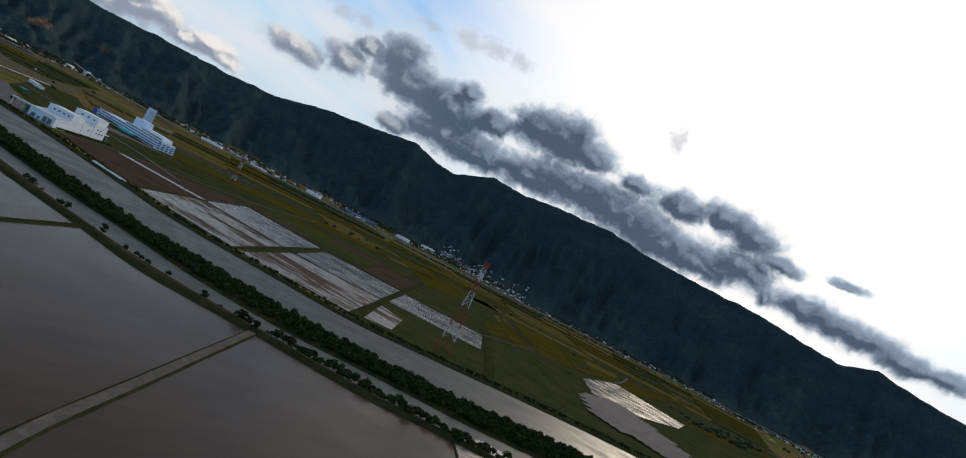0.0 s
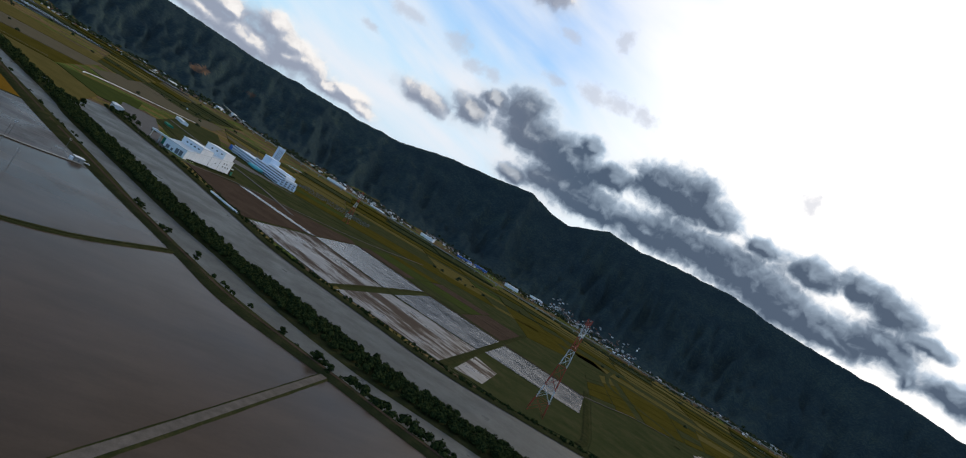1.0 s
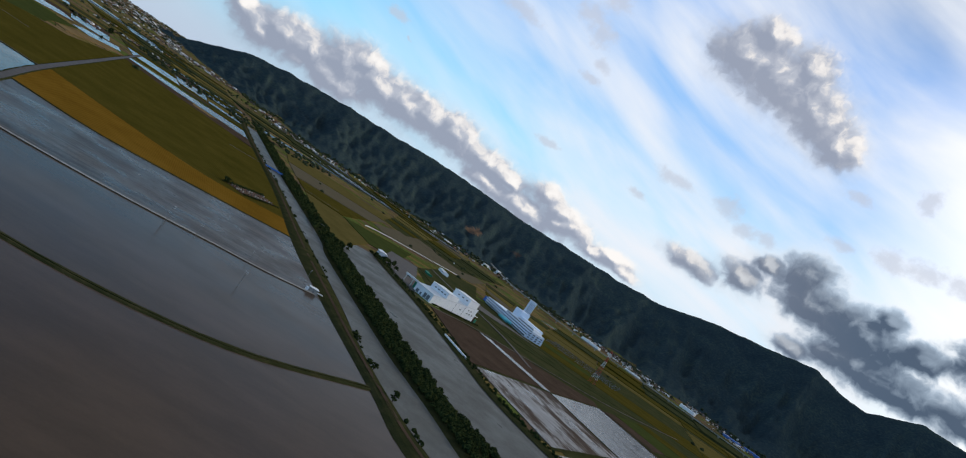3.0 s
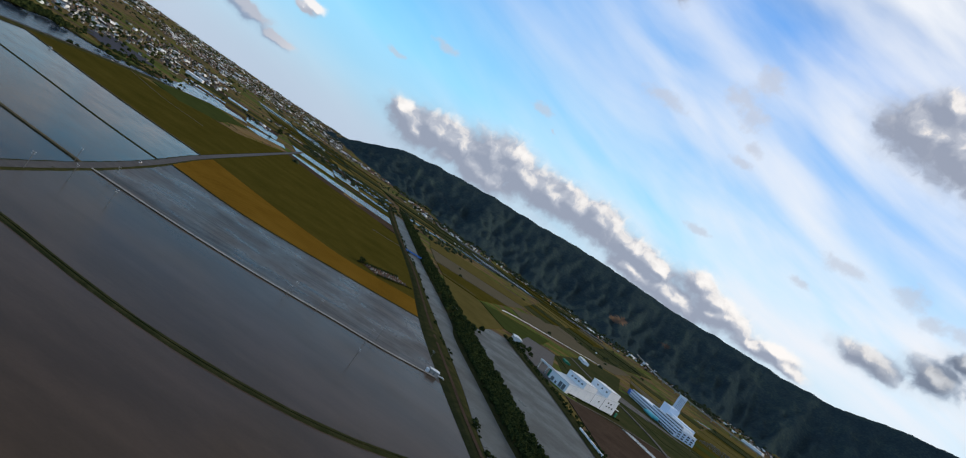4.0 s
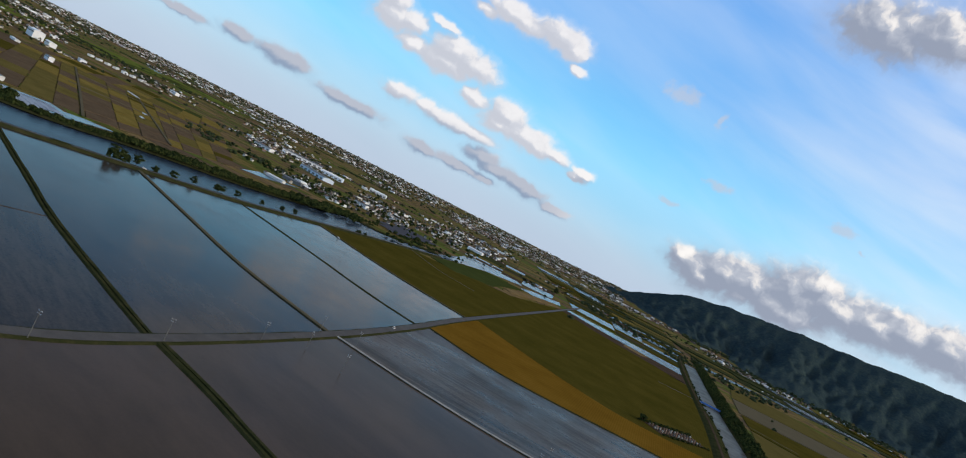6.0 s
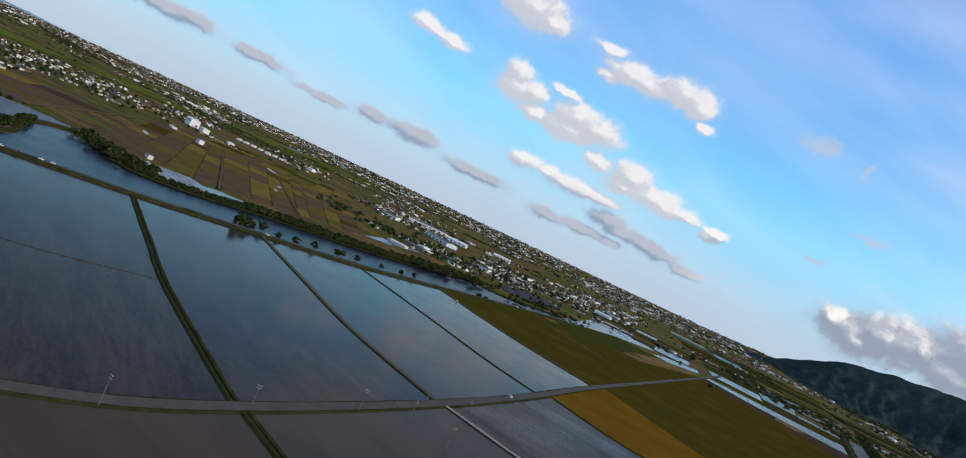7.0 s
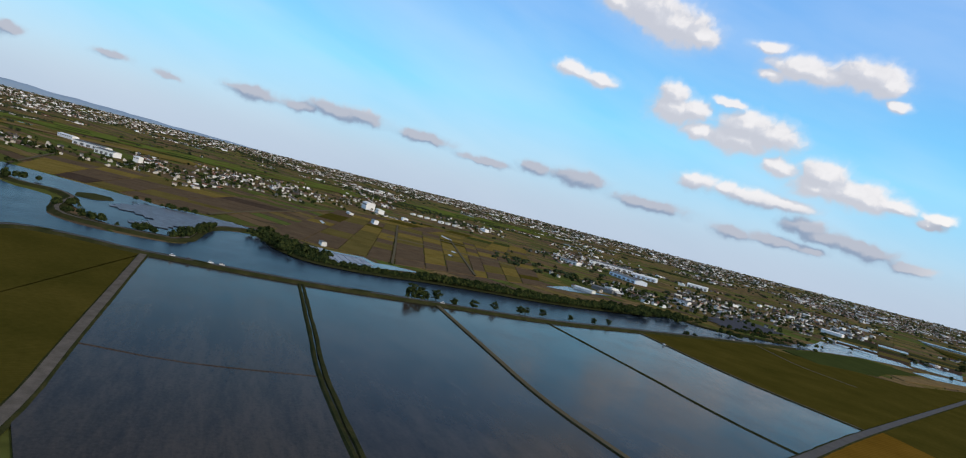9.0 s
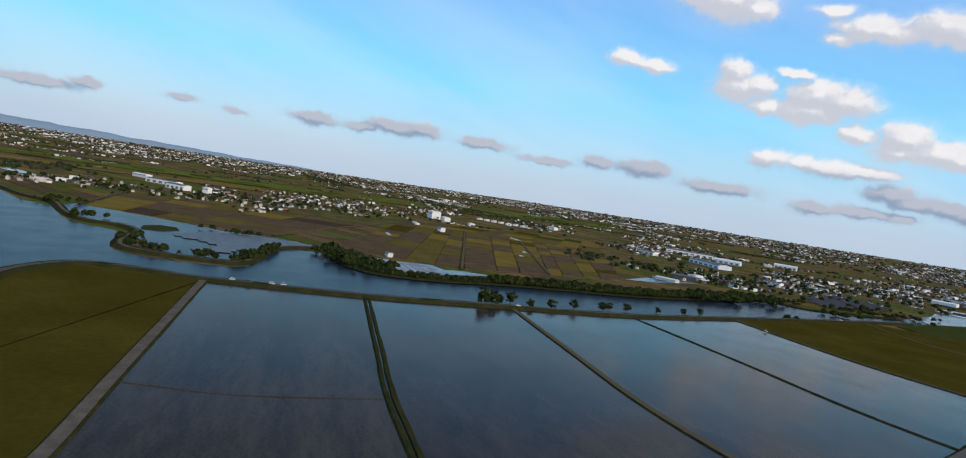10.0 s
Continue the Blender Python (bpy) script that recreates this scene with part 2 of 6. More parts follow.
# ---- materials ----
def material(name, colours, scale, rough=0.85, bump=0.0, bump_scale=None, stretch=(1, 1, 1), turn=0.0, island=0.0, pieces=0.0, metal=0.0, fine=7.0, ior=1.45, rough_spread=0.1, lines=None, spec=None, grainy=0.38):
    """Two scales of variation in metres: broad patches (scale) and grain (fine times smaller). lines: (width in metres, strength) of parallel rows."""
    m = bpy.data.materials.new(name)
    m.use_nodes = True
    g = Graph(m.node_tree)
    m.node_tree.nodes.clear()
    at = g.node("ShaderNodeTexCoord").outputs["Object"]
    at = g.node("ShaderNodeVectorRotate", {"Vector": at, "Axis": (0, 0, 1), "Angle": radians(-turn)}).outputs[0]
    drawn = g.vec("MULTIPLY", at, stretch)
    broad = g.noise(drawn, 1 / scale, 4, 0.6)
    grain = g.noise(drawn, fine / scale, 5, 0.65)
    fac = g.math("ADD", g.math("MULTIPLY", broad, 1 - grainy), g.math("MULTIPLY", grain, grainy))
    if lines:
        wave = g.node("ShaderNodeTexWave", {"Vector": at, "Scale": 0.314 / lines[0], "Distortion": 1.2, "Detail": 2.0, "Detail Scale": 0.4}).outputs["Fac"]
        fac = g.math("ADD", fac, g.math("MULTIPLY_ADD", wave, lines[1], -lines[1] / 2))
    if island:
        r = g.node("ShaderNodeNewGeometry").outputs["Random Per Island"]
        fac = g.math("ADD", fac, g.math("MULTIPLY_ADD", r, island, -island / 2))
    if pieces:
        r = g.node("ShaderNodeObjectInfo").outputs["Random"]
        fac = g.math("ADD", fac, g.math("MULTIPLY_ADD", r, pieces, -pieces / 2))
    n = len(colours)
    col = g.ramp(fac, [(0.3 + 0.4 * i / max(1, n - 1), c) for i, c in enumerate(colours)])
    inputs = {"Base Color": col, "Metallic": metal, "IOR": ior, "Specular IOR Level": (0.0 if rough >= 0.9 else 0.15) if spec is None else spec, "Roughness": g.math("MULTIPLY_ADD", grain, rough_spread * 2, rough - rough_spread, clamp=True)}
    if bump:
        inputs["Normal"] = g.node("ShaderNodeBump", {"Strength": 1.0, "Distance": bump, "Height": g.noise(at, 1 / (bump_scale or scale / fine), 4, 0.6)}).outputs[0]
    g.node("ShaderNodeOutputMaterial", (g.node("ShaderNodeBsdfPrincipled", inputs).outputs[0],))
    return m


def water(name, shallow, deep, patch, ripple, ripple_scale, rough, stretch=(1, 1, 1), turn=0.0, mud=0.0, gloss=0.3, grain=0.4, speckle=0.38, gusts=(0.75, 1.45)):
    """Still water over mud: bed colour in patches, a mirror on top with fine ripples; mud: share of the surface that stands just out of the water."""
    m = bpy.data.materials.new(name)
    m.use_nodes = True
    g = Graph(m.node_tree)
    m.node_tree.nodes.clear()
    at = g.node("ShaderNodeTexCoord").outputs["Object"]
    at = g.node("ShaderNodeVectorRotate", {"Vector": at, "Axis": (0, 0, 1), "Angle": radians(-turn)}).outputs[0]
    drawn = g.vec("MULTIPLY", at, stretch)
    bed = g.noise(drawn, 1 / patch, 5, 0.6)
    streak = g.noise(drawn, 6 / patch, 5, 0.7)
    both = g.math("ADD", g.math("MULTIPLY", bed, 1 - grain), g.math("MULTIPLY", streak, grain))
    speck = g.noise(at, 1 / 1.4, 4, 0.7)
    col = g.mix(g.step(g.math("ADD", both, g.math("MULTIPLY_ADD", speck, speckle, -speckle / 2)), 0.35, 0.65), deep, shallow)
    wave = g.noise(at, 1 / ripple_scale, 3, 0.55)
    calm = g.noise(at, 1 / 90, 3, 0.6)
    height = g.math("MULTIPLY", wave, g.step(calm, 0.35, 0.65, 0.35, 1.0))
    normal = g.node("ShaderNodeBump", {"Strength": 1.0, "Distance": ripple, "Height": height}).outputs[0]
    dry = g.math("SUBTRACT", 1.0, g.step(both, 0.28 + mud * 0.3, 0.38 + mud * 0.3)) if mud else 0.0
    wind = g.noise(at, 1 / 34, 4, 0.62)
    rough_in = g.math("MULTIPLY", g.step(wind, 0.3, 0.7, *gusts), rough)
    if mud:
        col = g.mix(g.math("MULTIPLY", dry, 0.85), col, g.mix(speck, (0.040, 0.028, 0.022), (0.066, 0.048, 0.036)))
        rough_in = g.math("MULTIPLY_ADD", dry, 0.5, rough_in, clamp=True)
    wet = g.node("ShaderNodeBsdfPrincipled", {"Base Color": col, "Roughness": rough_in, "IOR": 1.33, "Specular IOR Level": g.math("MULTIPLY_ADD", dry, -gloss * 0.9, gloss) if mud else gloss, "Normal": normal}).outputs[0]
    g.node("ShaderNodeOutputMaterial", (wet,))
    return m


ROW = 52.0
M = {}
M["ground"] = None
M["river"] = water("river_water", (0.016, 0.025, 0.039), (0.013, 0.021, 0.034), 200, 0.02, 3.0, 0.24, gloss=0.042, speckle=0.2, gusts=(0.92, 1.12))
M["canal"] = water("canal_water", (0.098, 0.101, 0.096), (0.076, 0.079, 0.075), 14, 0.10, 2.2, 0.36, gloss=0.022, speckle=0.5)
M["paddy"] = water("paddy_water", (0.072, 0.052, 0.038), (0.046, 0.035, 0.026), 70, 0.02, 1.2, 0.17, (0.35, 1, 1), 25, gloss=0.048, grain=0.3, speckle=0.10)
M["paddy_blue"] = water("clear_paddy_water", (0.050, 0.040, 0.032), (0.016, 0.014, 0.012), 55, 0.02, 1.2, 0.12, (0.4, 1, 1), 20, gloss=0.07, speckle=0.16)
M["paddy_pale"] = water("bright_paddy_water", (0.088, 0.083, 0.080), (0.066, 0.061, 0.058), 30, 0.008, 1.2, 0.20, (0.2, 1, 1), -42, gloss=0.50, speckle=0.15)
M["paddy_streak"] = water("streaked_paddy_water", (0.105, 0.088, 0.075), (0.020, 0.016, 0.014), 20, 0.02, 1.2, 0.30, (0.04, 1, 1), 43, 0.0, gloss=0.055, grain=0.65)
M["paddy_rows"] = water("planted_paddy_water", (0.052, 0.042, 0.032), (0.020, 0.018, 0.015), 20, 0.02, 1.2, 0.14, (0.18, 1, 1), 15, 0.0, gloss=0.055, grain=0.45)
M["paddy_mud"] = water("muddy_paddy_water", (0.15, 0.136, 0.126), (0.060, 0.048, 0.040), 60, 0.02, 1.2, 0.30, (0.30, 1, 1), -42, 0.52, gloss=0.38, grain=0.4)
M["pond"] = water("pond_water", (0.060, 0.072, 0.080), (0.034, 0.042, 0.048), 40, 0.01, 1.6, 0.16, gloss=0.10)
M["rice"] = material("green_rice", [(0.036, 0.034, 0.006), (0.055, 0.046, 0.009), (0.076, 0.060, 0.013)], 45, 0.95, 0.15, 0.8, lines=(1.6, 0.10), turn=35, fine=16)
M["ripe"] = material("ripening_rice", [(0.095, 0.053, 0.008), (0.130, 0.071, 0.010), (0.160, 0.090, 0.015)], 40, 0.95, 0.15, 0.8, lines=(1.8, 0.12), turn=40, fine=16)
M["lawn"] = material("young_rice", [(0.030, 0.040, 0.012), (0.050, 0.062, 0.018)], 30, 0.9, 0.1, 0.8, fine=14)
M["soil"] = material("tilled_soil", [(0.036, 0.026, 0.020), (0.056, 0.040, 0.030), (0.078, 0.056, 0.040)], 25, 0.92, 0.12, 0.6, lines=(2.0, 0.15), turn=-45, fine=12)
M["brown"] = material("harvested_soil", [(0.064, 0.046, 0.030), (0.092, 0.066, 0.043), (0.120, 0.088, 0.058)], 25, 0.92, 0.12, 0.6, lines=(2.0, 0.15), turn=-45, fine=12)
M["olive"] = material("dry_stalks", [(0.072, 0.060, 0.020), (0.104, 0.084, 0.027), (0.135, 0.106, 0.036)], 30, 0.92, 0.1, 0.6, lines=(2.0, 0.12), turn=20, fine=12)
M["ochre"] = material("ochre_stubble", [(0.105, 0.079, 0.020), (0.148, 0.110, 0.030), (0.185, 0.140, 0.044)], 30, 0.92, 0.1, 0.6, lines=(2.0, 0.12), turn=-35, fine=12)
M["gold"] = material("dull_golden_rice", [(0.066, 0.056, 0.018), (0.088, 0.073, 0.024), (0.110, 0.090, 0.032)], 35, 0.95, 0.12, 0.7, lines=(1.8, 0.12), turn=-40, fine=14)
M["netted"] = material("pale_netted_field", [(0.080, 0.070, 0.047), (0.108, 0.094, 0.064)], 30, 0.9, 0.1, 0.6, lines=(3.0, 0.10), turn=-60, fine=12)
M["tan"] = material("stubble", [(0.11, 0.077, 0.036), (0.16, 0.112, 0.055), (0.20, 0.145, 0.075)], 25, 0.92, 0.1, 0.6, lines=(1.8, 0.12), turn=-45, fine=12)
M["grass"] = material("bank_grass", [(0.016, 0.021, 0.009), (0.030, 0.033, 0.014), (0.055, 0.050, 0.024)], 9, 0.95, 0.25, 0.5, fine=9)
M["weeds"] = material("weedy_field", [(0.022, 0.030, 0.012), (0.038, 0.043, 0.018), (0.062, 0.056, 0.028)], 35, 0.95, 0.2, 0.6, fine=10)
M["asphalt"] = material("asphalt", [(0.050, 0.046, 0.045), (0.072, 0.067, 0.065), (0.095, 0.088, 0.085)], 8, 0.85, 0.01, 0.1, fine=12)
M["gravel"] = material("gravel", [(0.070, 0.061, 0.054), (0.105, 0.093, 0.082), (0.15, 0.13, 0.115)], 5, 0.93, 0.05, 0.2, fine=14)
M["concrete"] = material("concrete", [(0.20, 0.19, 0.175), (0.29, 0.275, 0.25), (0.36, 0.34, 0.31)], 4, 0.85, 0.01, 0.2, fine=10)
M["leaf"] = material("leaves", [(0.011, 0.019, 0.008), (0.023, 0.034, 0.012), (0.044, 0.054, 0.018)], 3, 0.95, island=0.6)
M["leaf_far"] = material("distant_leaves", [(0.014, 0.024, 0.010), (0.026, 0.038, 0.015), (0.042, 0.054, 0.022)], 30, 0.85, island=0.45)
M["bark"] = material("bark", [(0.04, 0.03, 0.022), (0.08, 0.062, 0.045)], 0.6, 0.95, 0.02, 0.1)
# forest greens lifted towards blue: distance haze is mixed into the colour
M["forest"] = material("haze_tinted_forest", [(0.014, 0.025, 0.034), (0.027, 0.044, 0.051), (0.054, 0.077, 0.064)], 190, 0.95, 6.0, 14, fine=16, grainy=0.62)


def bare_patch(m, way, height, half_width, half_height, colour):
    """A bare slide of soil on a wooded slope, at a compass direction and a height."""
    g = Graph(m.node_tree)
    shader = [n for n in m.node_tree.nodes if n.type == "BSDF_PRINCIPLED"][0]
    was = shader.inputs["Base Color"].links[0].from_socket
    at = g.node("ShaderNodeTexCoord").outputs["Object"]
    wob = g.node("ShaderNodeTexNoise", {"Vector": at, "Scale": 1 / 28, "Detail": 4.0}).outputs["Color"]
    at = g.vec("MULTIPLY_ADD", wob, (60, 60, 60), g.vec("SUBTRACT", at, (30 + 20, 30 - 100, 30 + height)))
    across = g.math("DIVIDE", g.vec("DOT_PRODUCT", at, (-math.sin(radians(way)), math.cos(radians(way)), 0)), half_width)
    up = g.math("DIVIDE", g.node("ShaderNodeSeparateXYZ", (at,)).outputs[2], half_height)
    slant = g.math("ADD", across, g.math("MULTIPLY", up, 0.6))
    ahead = g.step(g.vec("DOT_PRODUCT", at, (math.cos(radians(way)), math.sin(radians(way)), 0)), 500, 900)
    r = g.math("ADD", g.math("MULTIPLY", slant, slant), g.math("MULTIPLY", up, up))
    m.node_tree.links.new(g.mix(g.math("MULTIPLY", g.step(r, 1.2, 0.5), ahead), was, colour), shader.inputs["Base Color"])


bare_patch(M["forest"], 105.2, 120, 42, 22, (0.13, 0.085, 0.058))
bare_patch(M["forest"], 101.0, 150, 34, 10, (0.075, 0.055, 0.045))
M["white"] = material("white_cladding", [(0.66, 0.68, 0.72), (0.78, 0.79, 0.82), (0.84, 0.84, 0.85)], 12, 0.6, fine=6)
# white walls turned from the sun: their bluish shade is put into this colour
M["pale_blue"] = material("shade_tinted_cladding", [(0.58, 0.67, 0.80), (0.68, 0.76, 0.88)], 12, 0.55, fine=6)
M["glass_dark"] = material("window_glass", [(0.02, 0.025, 0.03), (0.035, 0.04, 0.05)], 4, 0.12, rough_spread=0.04, spec=0.5)
M["turquoise"] = material("turquoise_roof", [(0.10, 0.42, 0.46), (0.16, 0.52, 0.56)], 10, 0.6)
M["green_net"] = material("green_sheet", [(0.015, 0.14, 0.085), (0.03, 0.20, 0.12)], 6, 0.7)
M["blue_sheet"] = material("blue_roof_sheet", [(0.03, 0.10, 0.36), (0.05, 0.16, 0.46)], 8, 0.5)
M["grey_roof"] = material("grey_roof", [(0.10, 0.105, 0.115), (0.16, 0.165, 0.175)], 6, 0.6, island=0.4)
M["red"] = material("red_paint", [(0.26, 0.042, 0.028), (0.34, 0.06, 0.036)], 2, 0.6)
M["steel"] = material("galvanised_steel", [(0.42, 0.43, 0.44), (0.60, 0.61, 0.62)], 2, 0.5, metal=0.3)
M["pole"] = material("pole_concrete", [(0.11, 0.108, 0.10), (0.17, 0.165, 0.155)], 1.5, 0.85)
M["wall"] = material("house_wall", [(0.085, 0.068, 0.056), (0.22, 0.20, 0.18), (0.52, 0.505, 0.48)], 3, 0.8, pieces=0.75, island=0.8)
M["far_wall"] = material("far_house_wall", [(0.075, 0.062, 0.052), (0.19, 0.175, 0.16), (0.56, 0.54, 0.51)], 3, 0.8, island=0.9)
M["tile"] = material("roof_tile", [(0.035, 0.037, 0.042), (0.075, 0.075, 0.08), (0.16, 0.10, 0.075)], 2, 0.6, pieces=0.55, island=0.6)
M["red_tile"] = material("brown_red_roof_tile", [(0.12, 0.055, 0.035), (0.20, 0.085, 0.05), (0.28, 0.15, 0.10)], 2, 0.7, island=0.7)
M["levee_grass"] = material("levee_grass", [(0.062, 0.082, 0.016), (0.092, 0.118, 0.024), (0.128, 0.140, 0.036)], 60, 0.9, fine=10)
M["float_panel"] = material("grey_floating_panel", [(0.075, 0.085, 0.105), (0.115, 0.128, 0.155)], 3, 0.5, pieces=0.4, spec=0.2)
M["panel"] = material("solar_panel", [(0.034, 0.036, 0.048), (0.060, 0.061, 0.074)], 3, 0.8, pieces=0.3, island=0.4, spec=0.03)
M["pale_panel"] = material("pale_floating_panel", [(0.16, 0.19, 0.25), (0.26, 0.30, 0.37)], 3, 0.6, pieces=0.6, island=0.4, spec=0.1)
M["cloth"] = material("pale_greenhouse_film", [(0.55, 0.57, 0.58), (0.70, 0.71, 0.72)], 6, 0.45, pieces=0.2)
M["tyre"] = material("rubber", [(0.012, 0.012, 0.012), (0.025, 0.025, 0.025)], 0.3, 0.9)
M["car_white"] = material("white_car_paint", [(0.74, 0.74, 0.74), (0.82, 0.82, 0.82)], 3, 0.25, spec=0.5)
M["car_dark"] = material("dark_car_paint", [(0.03, 0.03, 0.035), (0.05, 0.05, 0.055)], 3, 0.25, spec=0.5)
# pale blue aerial haze is painted into the base colour of the hills
M["haze_hill"] = material("haze_painted_hills", [(0.17, 0.25, 0.37), (0.20, 0.28, 0.40)], 300, 0.95)


def ground_material():
    """The wide plain: plots in rows, some tilled, some green, some under water; grass between."""
    m = bpy.data.materials.new("plain")
    m.use_nodes = True
    g = Graph(m.node_tree)
    m.node_tree.nodes.clear()
    at = g.node("ShaderNodeTexCoord").outputs["Object"]
    at = g.node("ShaderNodeVectorRotate", {"Vector": at, "Axis": (0, 0, 1), "Angle": radians(-ROW)}).outputs[0]
    plots = g.node("ShaderNodeTexBrick", {"Vector": at, "Color1": (0, 0, 0, 1), "Color2": (1, 1, 1, 1), "Mortar": (0.5, 0.5, 0.5, 1), "Scale": 1.0, "Mortar Size": 1.2,
                                          "Mortar Smooth": 0.1, "Bias": 0.0, "Brick Width": 105.0, "Row Height": 34.0})
    plots.offset, plots.squash, plots.squash_frequency = 0.37, 0.8, 3
    broad = g.noise(at, 1 / 420, 3, 0.55)
    grain = g.noise(at, 1 / 9, 5, 0.7)
    pick = g.math("ADD", g.math("MULTIPLY", plots.outputs["Color"], 0.55), g.math("MULTIPLY", broad, 0.5))
    col = g.ramp(pick, [(0.0, (0.080, 0.056, 0.036)), (0.27, (0.115, 0.080, 0.046)), (0.36, (0.072, 0.080, 0.022)), (0.46, (0.125, 0.096, 0.034)),
                        (0.55, (0.145, 0.102, 0.050)), (0.64, (0.086, 0.062, 0.042)), (0.72, (0.078, 0.100, 0.026)), (0.84, (0.17, 0.165, 0.155))], True)
    col = g.mix(plots.outputs["Fac"], col, (0.030, 0.036, 0.012))
    col = g.mix(0.35, col, g.ramp(grain, [(0.3, (0.2, 0.2, 0.2)), (0.7, (0.9, 0.9, 0.9))]), "OVERLAY")
    wet = g.math("GREATER_THAN", pick, 0.84)
    rough = g.math("MULTIPLY_ADD", wet, -0.75, 0.93)
    g.node("ShaderNodeOutputMaterial", (g.node("ShaderNodeBsdfPrincipled", {"Base Color": col, "Roughness": rough, "Specular IOR Level": g.math("MULTIPLY", wet, 0.4)}).outputs[0],))
    return m


M["ground"] = ground_material()


# ---- builders ----
def mesh(name, verts, faces, mats, parent=None, label="", face_mats=None, smooth=False):
    """One mesh object; a part when it has a parent."""
    me = bpy.data.meshes.new(name)
    if isinstance(faces, np.ndarray):
        me.from_pydata(verts.tolist(), [], faces.tolist())
    else:
        me.from_pydata([tuple(v) for v in verts], [], faces)
    for m in mats if isinstance(mats, (list, tuple)) else [mats]:
        me.materials.append(m)
    if face_mats is not None:
        me.polygons.foreach_set("material_index", np.array(face_mats, dtype=np.int32))
    if smooth:
        me.polygons.foreach_set("use_smooth", np.ones(len(me.polygons), dtype=bool))
    me.update()
    ob = new(name, me)
    ob.parent = parent
    if label:
        ob["label"] = label
    return ob


def part(name, bm, m, parent=None, label=""):
    """A bmesh as one mesh object under a thing or a part."""
    me = bpy.data.meshes.new(name)
    bm.to_mesh(me)
    bm.free()
    me.materials.append(m)
    ob = new(name, me)
    ob.parent = parent
    if label:
        ob["label"] = label
    return ob


def empty(name, m, label, category, group=""):
    ob = new(name)
    ob.matrix_basis = m
    return tagged(ob, label, category, group)


def add_box(bm, lo, hi, turn=0.0, centre=(0, 0), bevel=0.0):
    """A box between two corners, turned about an upright line."""
    made = bmesh.ops.create_cube(bm, size=1.0)["verts"]
    size = [hi[i] - lo[i] for i in range(3)]
    mid = [(hi[i] + lo[i]) / 2 for i in range(3)]
    bmesh.ops.scale(bm, vec=size, verts=made)
    bmesh.ops.translate(bm, vec=mid, verts=made)
    if turn:
        bmesh.ops.rotate(bm, cent=(*centre, 0), matrix=Matrix.Rotation(radians(turn), 3, "Z"), verts=made)
    if bevel:
        bmesh.ops.bevel(bm, geom=list({e for v in made for e in v.link_edges}), offset=bevel, segments=1, affect="EDGES")
    return made


def box(name, lo, hi, m, parent=None, label="", bevel=0.0):
    bm = bmesh.new()
    add_box(bm, lo, hi, bevel=bevel)
    return part(name, bm, m, parent, label)


def add_rod(bm, a, b, r0, r1=None, sides=6):
    a, b = Vector(a), Vector(b)
    made = bmesh.ops.create_cone(bm, cap_ends=True, segments=sides, radius1=r0, radius2=r0 if r1 is None else r1, depth=(b - a).length)["verts"]
    bmesh.ops.transform(bm, matrix=Matrix.Translation((a + b) / 2) @ (b - a).to_track_quat("Z", "Y").to_matrix().to_4x4(), verts=made)
    return made


def curve(points, step=12.0):
    """A smooth line through plan points."""
    p = [Vector(q[:2]) for q in points]
    p = [p[0] * 2 - p[1]] + p + [p[-1] * 2 - p[-2]]
    out = []
    for a, b, c, d in zip(p, p[1:], p[2:], p[3:]):
        n = max(1, int((c - b).length / step))
        for i in range(n):
            t = i / n
            out.append(0.5 * ((2 * b) + (c - a) * t + (2 * a - 5 * b + 4 * c - d) * t * t + (3 * b - a - 3 * c + d) * t ** 3))
    return out + [p[-2]]


def normals(line):
    out = []
    for i in range(len(line)):
        d = line[min(i + 1, len(line) - 1)] - line[max(i - 1, 0)]
        out.append(Vector((-d.y, d.x)).normalized())
    return out


def ribbon(name, points, profile, m, label="", category="", kind="", step=12.0, wobble=0.0, parent=None):
    """A bank, road or bund: a cross-section of (offset, height) carried along a plan line."""
    line = curve(points, step)
    verts, faces, k = [], [], len(profile)
    for i, (p, n) in enumerate(zip(line, normals(line))):
        for j, (off, z) in enumerate(profile):
            w = wobble * noise.noise((p.x * 0.09, p.y * 0.09, j * 3.1)) if wobble else 0.0
            verts.append((p.x + n.x * (off + w), p.y + n.y * (off + w), z + (w * 0.15 if 0 < j < k - 1 else 0)))
        if i:
            for j in range(k - 1):
                faces.append(((i - 1) * k + j, i * k + j, i * k + j + 1, (i - 1) * k + j + 1))
    ob = mesh(name, verts, faces, m, parent, smooth=False)
    if not parent:
        tagged(ob, label, category, kind=kind)
    return ob


def slab(name, outline, top, m, label="", category="", kind="", bottom=-0.7):
    """A field or pond: a plan outline filled at the height top, with sides."""
    bm = bmesh.new()
    ring = [bm.verts.new((x, y, top)) for x, y in outline]
    foot = [bm.verts.new((x, y, bottom)) for x, y in outline]
    face = bm.faces.new(ring)
    for i in range(len(ring)):
        j = (i + 1) % len(ring)
        bm.faces.new((ring[i], foot[i], foot[j], ring[j]))
    face.normal_update()
    if face.normal.z < 0:
        bmesh.ops.reverse_faces(bm, faces=bm.faces[:])
    bmesh.ops.triangulate(bm, faces=[face])
    return tagged(part(name, bm, m), label, category, kind=kind)


